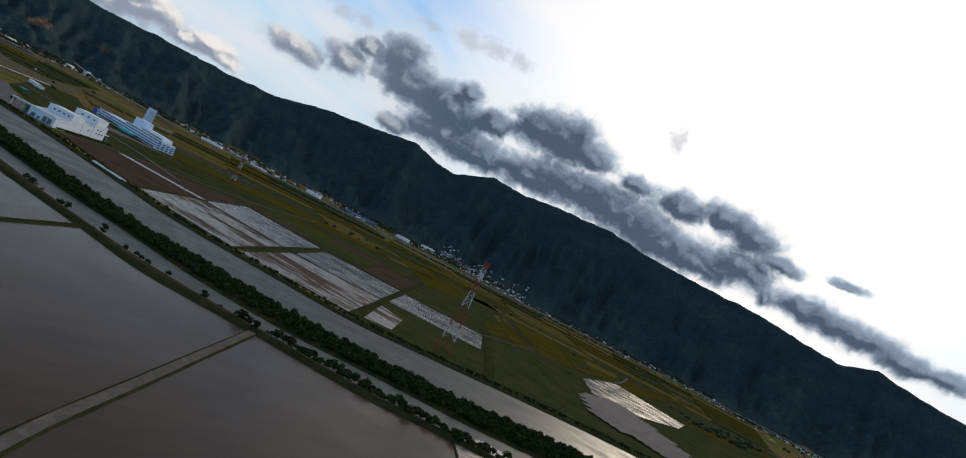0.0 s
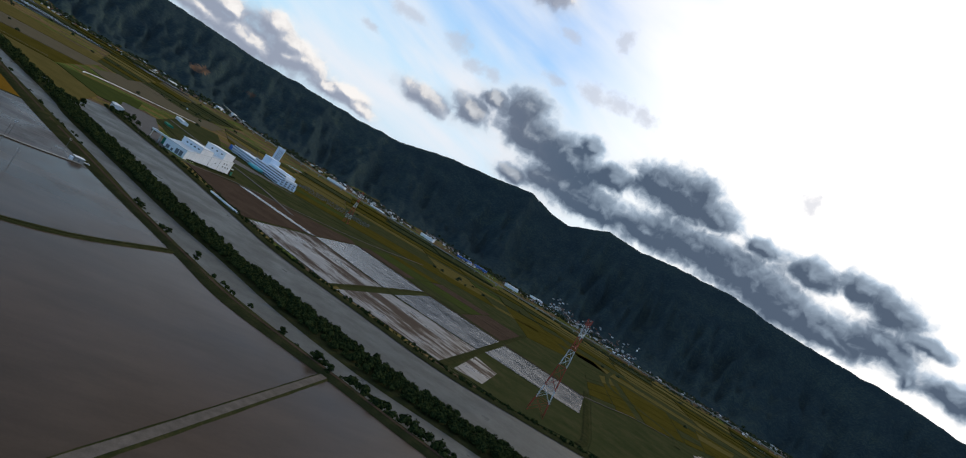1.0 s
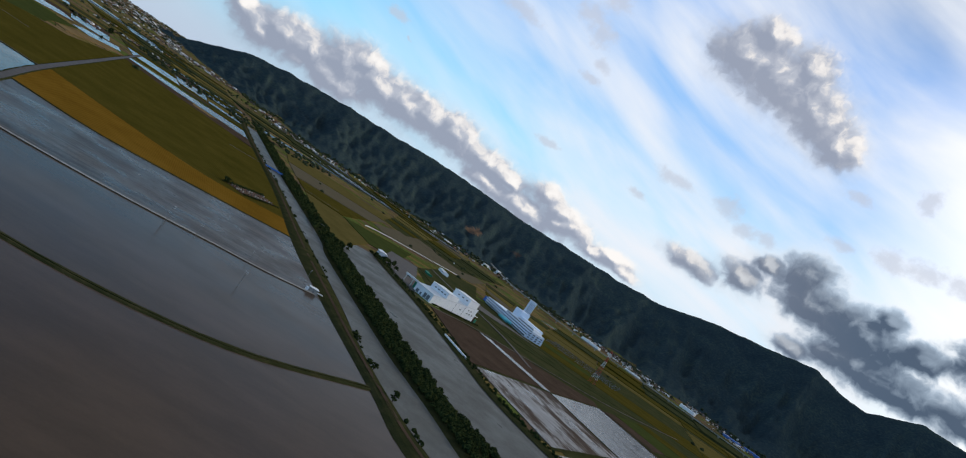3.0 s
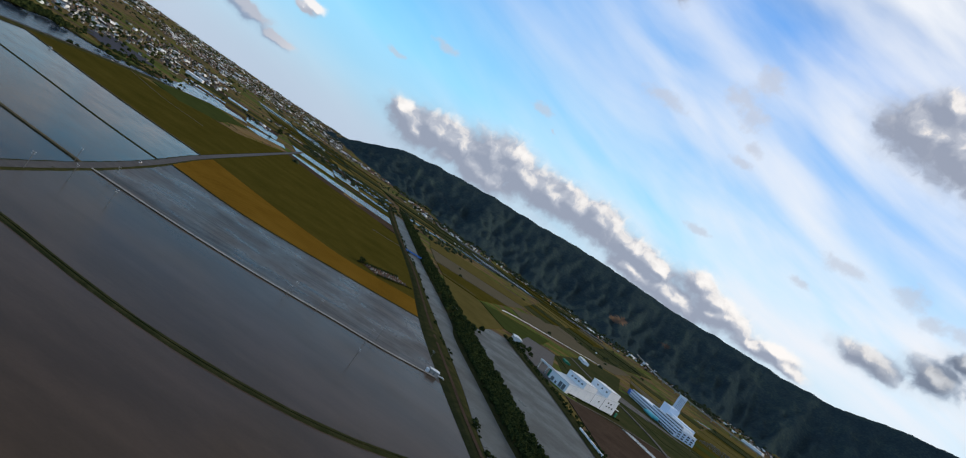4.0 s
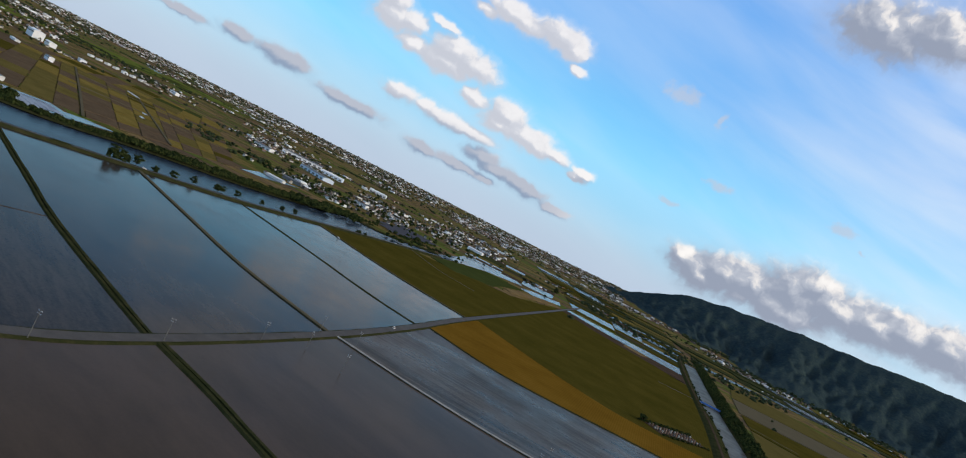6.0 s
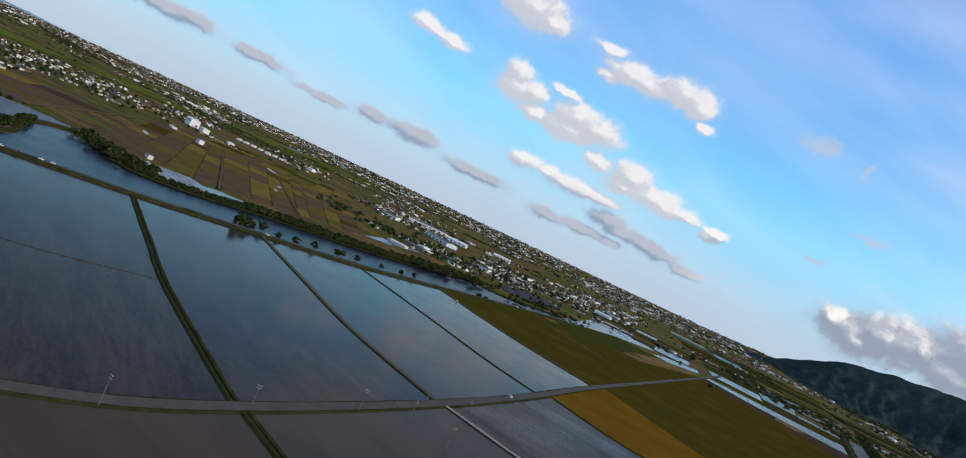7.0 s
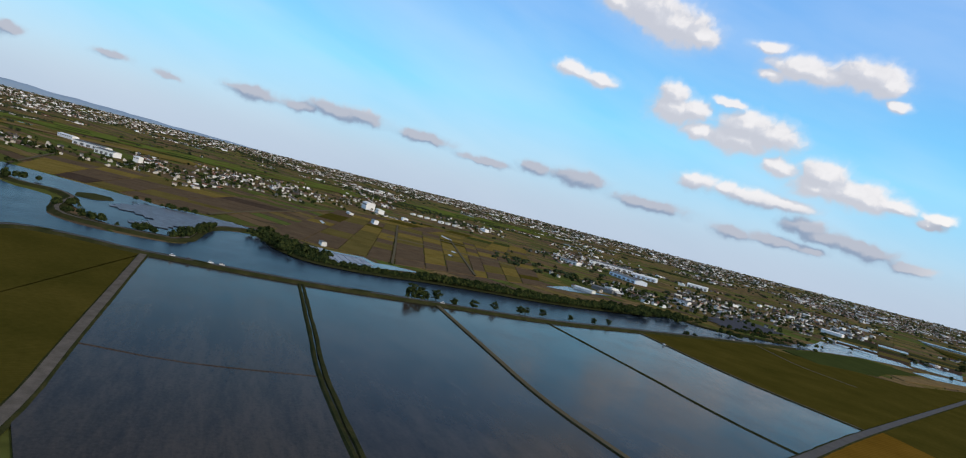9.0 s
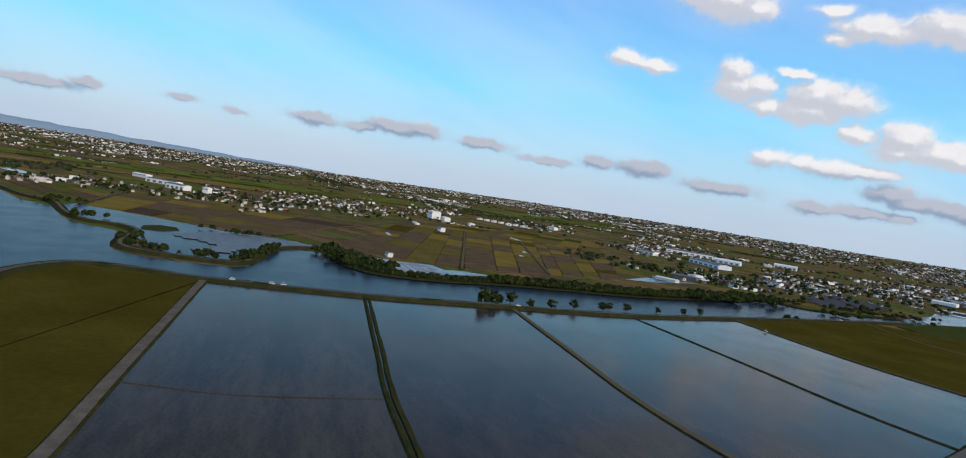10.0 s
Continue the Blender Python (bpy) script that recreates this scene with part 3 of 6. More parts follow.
def flat(points):
    return [(p.x, p.y) for p in points]


def leaf_clumps(rng, places, per=26, leaf=0.55):
    """Verts and faces of crowns: at each (x, y, z, radius, height) many small bent leaf patches on an uneven ball, with gaps."""
    p = np.repeat(np.array(places, float), per, axis=0)
    n = len(p)
    d = rng.normal(size=(n, 3))
    d /= np.linalg.norm(d, axis=1)[:, None] + 1e-9
    d[:, 2] = np.abs(d[:, 2]) * 0.9 - 0.12
    base = p[:, :3] + d * rng.uniform(0.55, 1.08, n)[:, None] * p[:, [3, 3, 4]]
    size = (leaf * p[:, 3] * rng.uniform(0.55, 1.15, n))[:, None]
    side = np.cross(d, rng.normal(size=(n, 3)))
    side /= np.linalg.norm(side, axis=1)[:, None] + 1e-9
    up = np.cross(side, d)
    rim = []
    for a in range(5):
        w = size * rng.uniform(0.75, 1.25, (n, 1))
        rim.append(base + side * math.cos(a * 1.2566) * w + up * math.sin(a * 1.2566) * w - d * size * 0.25)
    verts = np.stack(rim + [base + d * size * 0.35], 1).reshape(-1, 3)
    k = np.arange(n)[:, None] * 6
    faces = np.concatenate([k + np.array([[a, (a + 1) % 5, 5]]) for a in range(5)])
    return verts, faces


def leaves(name, places, m, parent=None, label="", category="", kind="stuff", seed=1, per=26, leaf=0.55):
    v, f = leaf_clumps(np.random.default_rng(seed), places, per, leaf)
    ob = mesh(name, v, f, m, parent)
    if parent is None:
        tagged(ob, label, category, kind=kind)
    return ob


# ---- ground, far hills, mountains ----
def height_plain(x, y):
    """The plain is level near by and climbs a little towards its rim."""
    r = math.hypot(x, y)
    a = math.degrees(math.atan2(y, x)) % 360
    rim = (84.0 if a < 175 else max(66.0, 84.0 - (a - 175) * 0.8)) * max(0.0, (r - 1700) / 3000) ** 1.7
    hill = max(0.0, min(1.0, (138 - a) / 14)) if a < 200 else 0.0
    return -0.8 + rim * (1 + 0.35 * hill)


def build_ground():
    radii = [0, 150, 300, 450, 600, 750, 900, 1050, 1200, 1400, 1600, 1800, 2000, 2300, 2600, 2900, 3200, 3500, 3800, 4100, 4400, 4700]
    verts, faces, n = [], [], 96
    for r in radii:
        for i in range(n):
            a = 2 * math.pi * i / n
            x, y = r * math.cos(a), r * math.sin(a)
            verts.append((x, y, height_plain(x, y)))
    for k in range(len(radii) - 1):
        for i in range(n):
            j = (i + 1) % n
            faces.append((k * n + i, (k + 1) * n + i, (k + 1) * n + j, k * n + j))
    tagged(mesh("ground", verts, faces, M["ground"]), "wide farming plain of small plots and grass", "ground", kind="structure")


RIDGE = [(-20, 3.0), (0, 4.4), (15, 4.9), (25, 5.2), (29.9, 5.5), (32.6, 5.85), (35.2, 6.38), (37.8, 5.6), (41.2, 6.08), (44.8, 6.53), (49.0, 6.62), (54.6, 6.92),
         (57.7, 7.4), (63.4, 7.15), (66.2, 6.8), (69.2, 6.95), (72.5, 5.6), (74.3, 5.72), (76.6, 6.42), (80.2, 5.8), (84.7, 5.18), (88.7, 4.1), (92.7, 3.8),
         (97.6, 3.7), (102, 3.45), (106.5, 3.55), (111.1, 3.5), (115.4, 3.15), (119.6, 2.95), (124.6, 2.45), (128.0, 1.88), (130.3, 0.9), (132.0, 0.1), (134, -0.6)]


def ridge_height(a):
    el = np.interp(a, [r[0] for r in RIDGE], [r[1] for r in RIDGE])
    return 96 + 4300 * math.tan(radians(el + 0.10 * noise.noise((a * 0.9, 0, 0)) + 0.05 * noise.noise((a * 3.1, 5, 0))))


def slope_place(a, t):
    """A place on the range: compass direction and share of the way from its foot (0) to its crest (1)."""
    top, ra = ridge_height(a), radians(a)
    foot = 2900 + 260 * noise.noise((a * 0.09, 2, 0)) + 140 * noise.noise((a * 0.3, 7, 0)) + max(0.0, a - 122) * 90
    r = foot + (4300 - foot) * t
    x, y = 20.0 + r * math.cos(ra), -100.0 + r * math.sin(ra)
    base = height_plain(x, y)
    if t > 1:
        return x, y, top - (t - 1) * 900
    # spurs run down from the crest, with gullies between them that fork towards the foot
    bend = a + 1.6 * noise.noise((a * 0.16, t * 1.3, 11))
    spur = 0.85 * abs(noise.noise((bend * 0.23, t * 0.8, 1.0))) + 0.55 * abs(noise.noise((bend * 0.55, t * 1.2, 3.0))) + 0.24 * abs(noise.noise((bend * 1.25, t * 2.6, 5.0)))
    z = base + (top - base) * (max(t, 0.0) ** 1.2 - 0.66 * spur * max(t, 0.0) * (1 - t) * 2.0)
    t = max(t, 0.0)
    z += 30 * t * (1 - t) * 4 * noise.noise((a * 1.9, t * 9, 4)) + 9 * t * (1 - t) * 4 * noise.noise((a * 5.0, t * 22, 6))
    return x, y, max(z, base - 4)


def build_mountains():
    azs = np.arange(-20, 134.3, 0.22)
    ts = np.linspace(0, 1.25, 61)
    verts = [slope_place(a, t) for a in azs for t in ts]
    faces = []
    k = len(ts)
    for i in range(len(azs) - 1):
        for j in range(k - 1):
            faces.append((i * k + j, (i + 1) * k + j, (i + 1) * k + j + 1, i * k + j + 1))
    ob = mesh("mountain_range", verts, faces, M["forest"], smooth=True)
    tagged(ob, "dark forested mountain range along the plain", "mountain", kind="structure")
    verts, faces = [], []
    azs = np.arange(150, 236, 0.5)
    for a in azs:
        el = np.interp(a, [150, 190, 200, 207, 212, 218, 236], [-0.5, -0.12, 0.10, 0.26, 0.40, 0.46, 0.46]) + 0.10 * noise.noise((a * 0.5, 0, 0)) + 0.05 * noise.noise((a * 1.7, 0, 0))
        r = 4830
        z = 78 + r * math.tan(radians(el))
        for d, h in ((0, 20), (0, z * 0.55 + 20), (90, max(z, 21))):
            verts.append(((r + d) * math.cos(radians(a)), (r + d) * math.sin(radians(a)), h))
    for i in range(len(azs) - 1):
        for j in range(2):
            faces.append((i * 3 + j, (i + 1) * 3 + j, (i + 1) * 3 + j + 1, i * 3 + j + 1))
    tagged(mesh("backdrop_hills", verts, faces, M["haze_hill"], smooth=True), "low far hills with blue haze put into their colour", "hills", kind="structure")


build_ground()
build_mountains()

# ---- plan: lines of the field grid ----
LINE_ROAD = [(-189, -134), (-227, -59), (-245, 33), (-275, 91), (-352, 193), (-436, 291), (-545, 410), (-815, 718), (-1240, 1203), (-1411, 1397)]
LINE_DIKE = [(-452, -153), (-509, -171), (-557, -165), (-568, -128), (-570, -91), (-598, 4), (-646, 105), (-697, 205), (-783, 323), (-860, 425), (-919, 508), (-952, 552), (-1005, 632)]
LINE_O = [(-570, -92), (-381, -40), (-308, -20), (-240, -8)]
LINE_A = [(-596, 6), (-471, 35), (-398, 52), (-323, 75), (-275, 91)]
LINE_B = [(-647, 105), (-529, 134), (-436, 158), (-352, 193)]
LINE_C = [(-695, 205), (-577, 248), (-494, 276), (-446, 300)]
LINE_D = [(-777, 321), (-646, 361), (-550, 412)]
LINE_A2 = [(-275, 93), (-236, 110), (-203, 122), (-168, 140), (-138, 165), (-113, 197), (-82, 267)]
LINE_B2 = [(-352, 196), (-303, 229), (-264, 262), (-226, 303), (-203, 326), (-178, 361)]
LINE_D2 = [(-455, 313), (-388, 346), (-332, 418), (-285, 488)]
LINE_O2 = [(23, 191), (-24, 65), (-46, 5), (-76, -98)]
# the canal: foot of the near dike, near water edge, tree belt, far bank
LINE_CANAL = [(227, 97), (132, 137), (82, 152), (24, 187), (-40, 221), (-83, 267), (-180, 369), (-285, 488), (-469, 714), (-920, 1232), (-1224, 1603), (-1523, 1979)]
LINE_WATER = [(279, 95), (166, 134), (81, 171), (35, 198), (-27, 238), (-69, 274), (-122, 332), (-189, 415), (-344, 595), (-487, 765), (-671, 969), (-1220, 1624), (-1541, 2015)]
LINE_BELT_NEAR = [(368, 131), (210, 167), (157, 180), (101, 203), (43, 224), (-12, 262), (-61, 312), (-110, 358), (-170, 424), (-264, 529), (-321, 607), (-538, 855), (-670, 1012), (-1397, 1879), (-1568, 2089)]
LINE_BELT_FAR = [(427, 197), (295, 226), (190, 234), (110, 250), (46, 285), (-25, 332), (-55, 350), (-105, 402), (-158, 466), (-230, 552), (-294, 619)]
LINE_FAR_BANK = [(541, 237), (407, 303), (285, 331), (191, 342), (116, 354), (49, 396), (-33, 454), (-84, 515), (-128, 570), (-185, 640), (-247, 703), (-316, 779)]
# the river: far shore
LINE_SHORE = [(-1096, -670), (-917, -476), (-858, -414), (-839, -368), (-770, -311), (-740, -274), (-733, -240), (-660, -203), (-632, -184), (-621, -148), (-637, -100), (-651, -94), (-726, -106),
              (-774, -104), (-802, -83), (-761, -52), (-716, -11), (-726, 39), (-764, 92), (-797, 152), (-828, 216), (-878, 289), (-961, 389), (-1018, 447), (-993, 498), (-1015, 561), (-1050, 649)]


def cut(line, a, b):
    """The stretch of a line between the places nearest to a and b."""
    c = curve(line)
    i = min(range(len(c)), key=lambda k: (c[k] - Vector(a)).length)
    j = min(range(len(c)), key=lambda k: (c[k] - Vector(b)).length)
    return flat(c[i:j + 1] if i <= j else c[j:i + 1][::-1])


def field(name, edges, top, m, label, category="rice field"):
    out = []
    for e in edges:
        for p in e:
            if not out or (Vector(p) - Vector(out[-1])).length > 0.5:
                out.append(tuple(p))
    if (Vector(out[0]) - Vector(out[-1])).length < 0.5:
        out.pop()
    return slab(name, out, top, m, label, category, kind="structure")


WET, DRY = -0.15, 0.1
R, K, Dk = LINE_ROAD, LINE_CANAL, LINE_DIKE
field("paddy_west_1", [cut(LINE_O, (-570, -91), (-308, -20)), cut(R, (-240, 20), (-275, 91)), flat(curve(LINE_A))[::-1], cut(Dk, (-596, 6), (-570, -91))], WET, M["paddy_rows"], "flooded rice paddy with faint rows of seedlings")
field("paddy_west_2", [flat(curve(LINE_A)), cut(R, (-275, 91), (-352, 193)), flat(curve(LINE_B))[::-1], cut(Dk, (-647, 105), (-596, 6))], WET, M["paddy_blue"], "flooded rice paddy mirroring the clouds")
field("paddy_west_3", [flat(curve(LINE_B)), cut(R, (-352, 193), (-446, 300)), flat(curve(LINE_C))[::-1], cut(Dk, (-695, 205), (-647, 105))], WET, M["paddy_blue"], "flooded rice paddy mirroring the sky")
field("paddy_west_4", [flat(curve(LINE_C)), cut(R, (-446, 300), (-550, 412)), flat(curve(LINE_D))[::-1], cut(Dk, (-777, 321), (-695, 205))], WET, M["paddy_blue"], "flooded rice paddy mirroring the sky")
field("rice_west", [flat(curve(LINE_D)), cut(R, (-550, 412), (-1034, 968)), [(-1025, 949), (-956, 830), (-895, 721)], cut(Dk, (-933, 533), (-777, 321))], DRY, M["rice"], "green rice field beside the river dike")
field("rice_south", [cut(LINE_O, (-570, -91), (-308, -20)), [(-250, -30), (-225, -80), (-277, -202), (-402, -190)], cut(Dk, (-452, -153), (-570, -91))], DRY, M["rice"], "green rice field beside a gravel track")
field("paddy_east_1", [flat(curve(LINE_A2)), cut(K, (-83, 267), (24, 187)), flat(curve(LINE_O2)), cut(R, (-189, -134), (-275, 91))], WET, M["paddy"], "large flooded rice paddy with brown muddy water")
field("paddy_east_2", [flat(curve(LINE_B2)), cut(K, (-178, 361), (-83, 267)), flat(curve(LINE_A2))[::-1], cut(R, (-275, 91), (-352, 193))], WET, M["paddy"], "flooded rice paddy with grey brown water")
field("paddy_east_3", [flat(curve(LINE_D2)), cut(K, (-285, 488), (-178, 361)), flat(curve(LINE_B2))[::-1], cut(R, (-352, 193), (-455, 313))], WET, M["paddy_streak"], "shallow paddy with streaks of bare mud")
field("paddy_east_0", [flat(curve(LINE_O2))[::-1], cut(K, (24, 187), (132, 137)), [(120, 98), (89, 7), (19, -115)]], WET, M["paddy"], "flooded rice paddy with brown muddy water")
LINE_SPLIT = [(-565, 432), (-487, 444), (-424, 460), (-379, 485), (-337, 551)]
LINE_GREEN_END = [(-1025, 958), (-908, 947), (-820, 975), (-710, 986)]
field("ripe_rice_east", [flat(curve(LINE_SPLIT)), cut(K, (-337, 551), (-285, 488)), flat(curve(LINE_D2))[::-1], cut(R, (-455, 313), (-565, 432))], DRY, M["ripe"], "ripening golden rice field beside the canal")
field("rice_east", [flat(curve(LINE_GREEN_END)), cut(K, (-710, 986), (-337, 551)), flat(curve(LINE_SPLIT))[::-1], cut(R, (-565, 432), (-1025, 958))], DRY, M["rice"], "wide green rice field between road and canal")

# water of the river, the canals and ponds
field("river", [flat(curve(LINE_DIKE)), [(-1152, 804), (-1259, 847)], flat(curve(LINE_SHORE))[::-1], [(-900, -845), (-548, -451)]], -0.5, M["river"], "wide dark river with light ripples", "river")
field("canal_near", [flat(curve(LINE_WATER)), flat(curve(LINE_BELT_NEAR))[::-1]], -0.5, M["canal"], "narrow grey canal beside a dike road", "canal")
field("canal_far", [flat(curve(LINE_BELT_FAR)), [(-331, 661), (-335, 743)], flat(curve(LINE_FAR_BANK))[::-1]], -0.5, M["canal"], "broad grey canal between tree belt and fields", "canal")


# ---- banks, roads and bunds ----
def loft(name, a, b, heights, m, label, category, rough=0.0):
    """A bank between two plan lines: heights at even steps across it."""
    la, lb = curve(a), curve(b)
    verts, faces, k = [], [], len(heights)
    for i, p in enumerate(la):
        q = min(lb, key=lambda v: (v - p).length)
        for j, h in enumerate(heights):
            w = p.lerp(q, j / (k - 1))
            verts.append((w.x, w.y, h + (rough * noise.noise((w.x * 0.15, w.y * 0.15, 0)) if 0 < j < k - 1 else 0)))
        if i:
            for j in range(k - 1):
                faces.append(((i - 1) * k + j, i * k + j, i * k + j + 1, (i - 1) * k + j + 1))
    return tagged(mesh(name, verts, faces, m), label, category, kind="structure")


def middle(a, b, t=0.5):
    """A plan line part of the way from one line to another."""
    lb = curve(b)
    return [tuple(p.lerp(min(lb, key=lambda v: (v - p).length), t)) for p in curve(a, 30)]


BANK = [(-5.4, -0.6), (-3.5, 0.45), (3.5, 0.45), (5.4, -0.6)]
ribbon("road_verge", LINE_ROAD, BANK, M["grass"], "grassy verges of a farm road", "verge", "structure", wobble=0.8)
ribbon("road", LINE_ROAD, [(-2.9, 0.42), (-2.9, 0.52), (2.9, 0.52), (2.9, 0.42)], M["asphalt"], "narrow grey asphalt farm road", "road", "structure")
ribbon("river_dike", LINE_DIKE, [(-8, -0.9), (-3.4, 1.7), (3.4, 1.7), (8, -0.7)], M["grass"], "grassy river dike", "dike", "structure", wobble=0.9)
ribbon("dike_road", LINE_DIKE, [(-1.9, 1.74), (1.9, 1.74)], M["asphalt"], "narrow asphalt road on the river dike", "road", "structure")
loft("canal_dike", LINE_CANAL, LINE_WATER, [0.0, 1.3, 1.9, 1.9, 1.1, -0.8], M["grass"], "grassy dike along the canal", "dike", 0.3)
ribbon("canal_dike_road", middle(LINE_CANAL, LINE_WATER, 0.45), [(-1.3, 1.98), (1.3, 1.98)], M["soil"], "narrow worn track on the canal dike", "road", "structure")
loft("tree_belt_bank", LINE_BELT_FAR, LINE_BELT_NEAR, [-0.8, 0.6, 1.0, 0.6, -0.8], M["grass"], "narrow strip of land between two canals", "bank", 0.4)
NORTH_BANK = [p for p in LINE_BELT_NEAR if p[1] > 600]
NORTH_OUT = [(x + 28, y + 24) for x, y in NORTH_BANK]
loft("north_canal_bank", NORTH_BANK, NORTH_OUT, [-0.8, 0.8, 1.2, 0.8, 0.0], M["grass"], "grassy canal bank with bushes", "bank", 0.4)
ribbon("far_canal_bank", LINE_FAR_BANK, [(-9, -0.8), (-5, 0.9), (4, 1.1), (9, 0.0)], M["grass"], "grassy far bank of the broad canal", "bank", "structure", wobble=1.0)
SMALL = [(-2.6, -0.3), (-1.2, 0.45), (1.2, 0.45), (2.6, -0.3)]
DITCH = [(-2.9, -0.3), (-2.0, 0.5), (-0.5, 0.5), (-0.3, -0.5), (0.3, -0.5), (0.5, 0.5), (2.0, 0.5), (2.9, -0.3)]
THIN = [(-1.2, -0.25), (-0.5, 0.25), (0.5, 0.25), (1.2, -0.25)]
for name, line, prof, m, what in (
        ("bund_a_west", LINE_A, DITCH, "grass", "broad green bund between paddies"), ("bund_a_east", LINE_A2, DITCH, "grass", "broad green bund between paddies"),
        ("bund_b_west", LINE_B, SMALL, "grass", "grassy edge of a field track"), ("bund_b_east", LINE_B2, THIN, "grass", "grassy edge of a field track"),
        ("bund_c_west", LINE_C, [(-1.7, -0.25), (-0.7, 0.4), (0.7, 0.4), (1.7, -0.25)], "grass", "narrow green bund between paddies"),
        ("bund_d_west", LINE_D, SMALL, "grass", "grassy edge of a rice field"), ("bund_d_east", LINE_D2, [(-1.7, -0.25), (-0.7, 0.4), (0.7, 0.4), (1.7, -0.25)], "grass", "narrow green bund below ripening rice"),
        ("track_o_verge_west", LINE_O, [(-3.6, -0.4), (-2.5, 0.4), (2.5, 0.4), (3.6, -0.4)], "grass", "grassy verges of a gravel track"),
        ("track_o_verge_east", LINE_O2, [(-3.6, -0.4), (-2.5, 0.4), (2.5, 0.4), (3.6, -0.4)], "grass", "grassy verges of a gravel track"),
        ("bund_low", [(-372, -35), (-377, 3), (-398, 54)], [(-0.7, -0.2), (0, 0.06), (0.7, -0.2)], "soil", "low mud bund just above the water"),
        ("bund_south", [(132, 137), (124, 105), (100, 20), (60, -100)], THIN, "grass", "narrow bund of a paddy")):
    ribbon(name, line, prof, M[m], what, "bund", "structure", wobble=0.5)
for name, line, half, z, m, what in (
        ("track_b_west", LINE_B, 1.7, 0.5, "netted", "pale worn track between paddies"), ("track_b_east", LINE_B2, 1.1, 0.5, "concrete", "pale concrete field track"),
        ("track_d_west", LINE_D, 0.8, 0.5, "gravel", "narrow worn track beside rice"), ("track_o_west", LINE_O, 2.1, 0.45, "gravel", "grey gravel track beside paddies"),
        ("track_o_east", LINE_O2, 2.0, 0.45, "gravel", "grey gravel track beside paddies"),
        ("track_rice", [(-951, 537), (-873, 531), (-820, 532), (-764, 558)], 0.9, 0.25, "gravel", "pale narrow track through rice"),
        ("track_canal", [(-633, 822), (-595, 883), (-555, 943), (-495, 983)], 1.6, 0.3, "gravel", "pale track crossing the canal")):
    ribbon(name, line, [(-half, z - 0.3), (-half, z), (half, z), (half, z - 0.3)], M[m], what, "track", "structure")

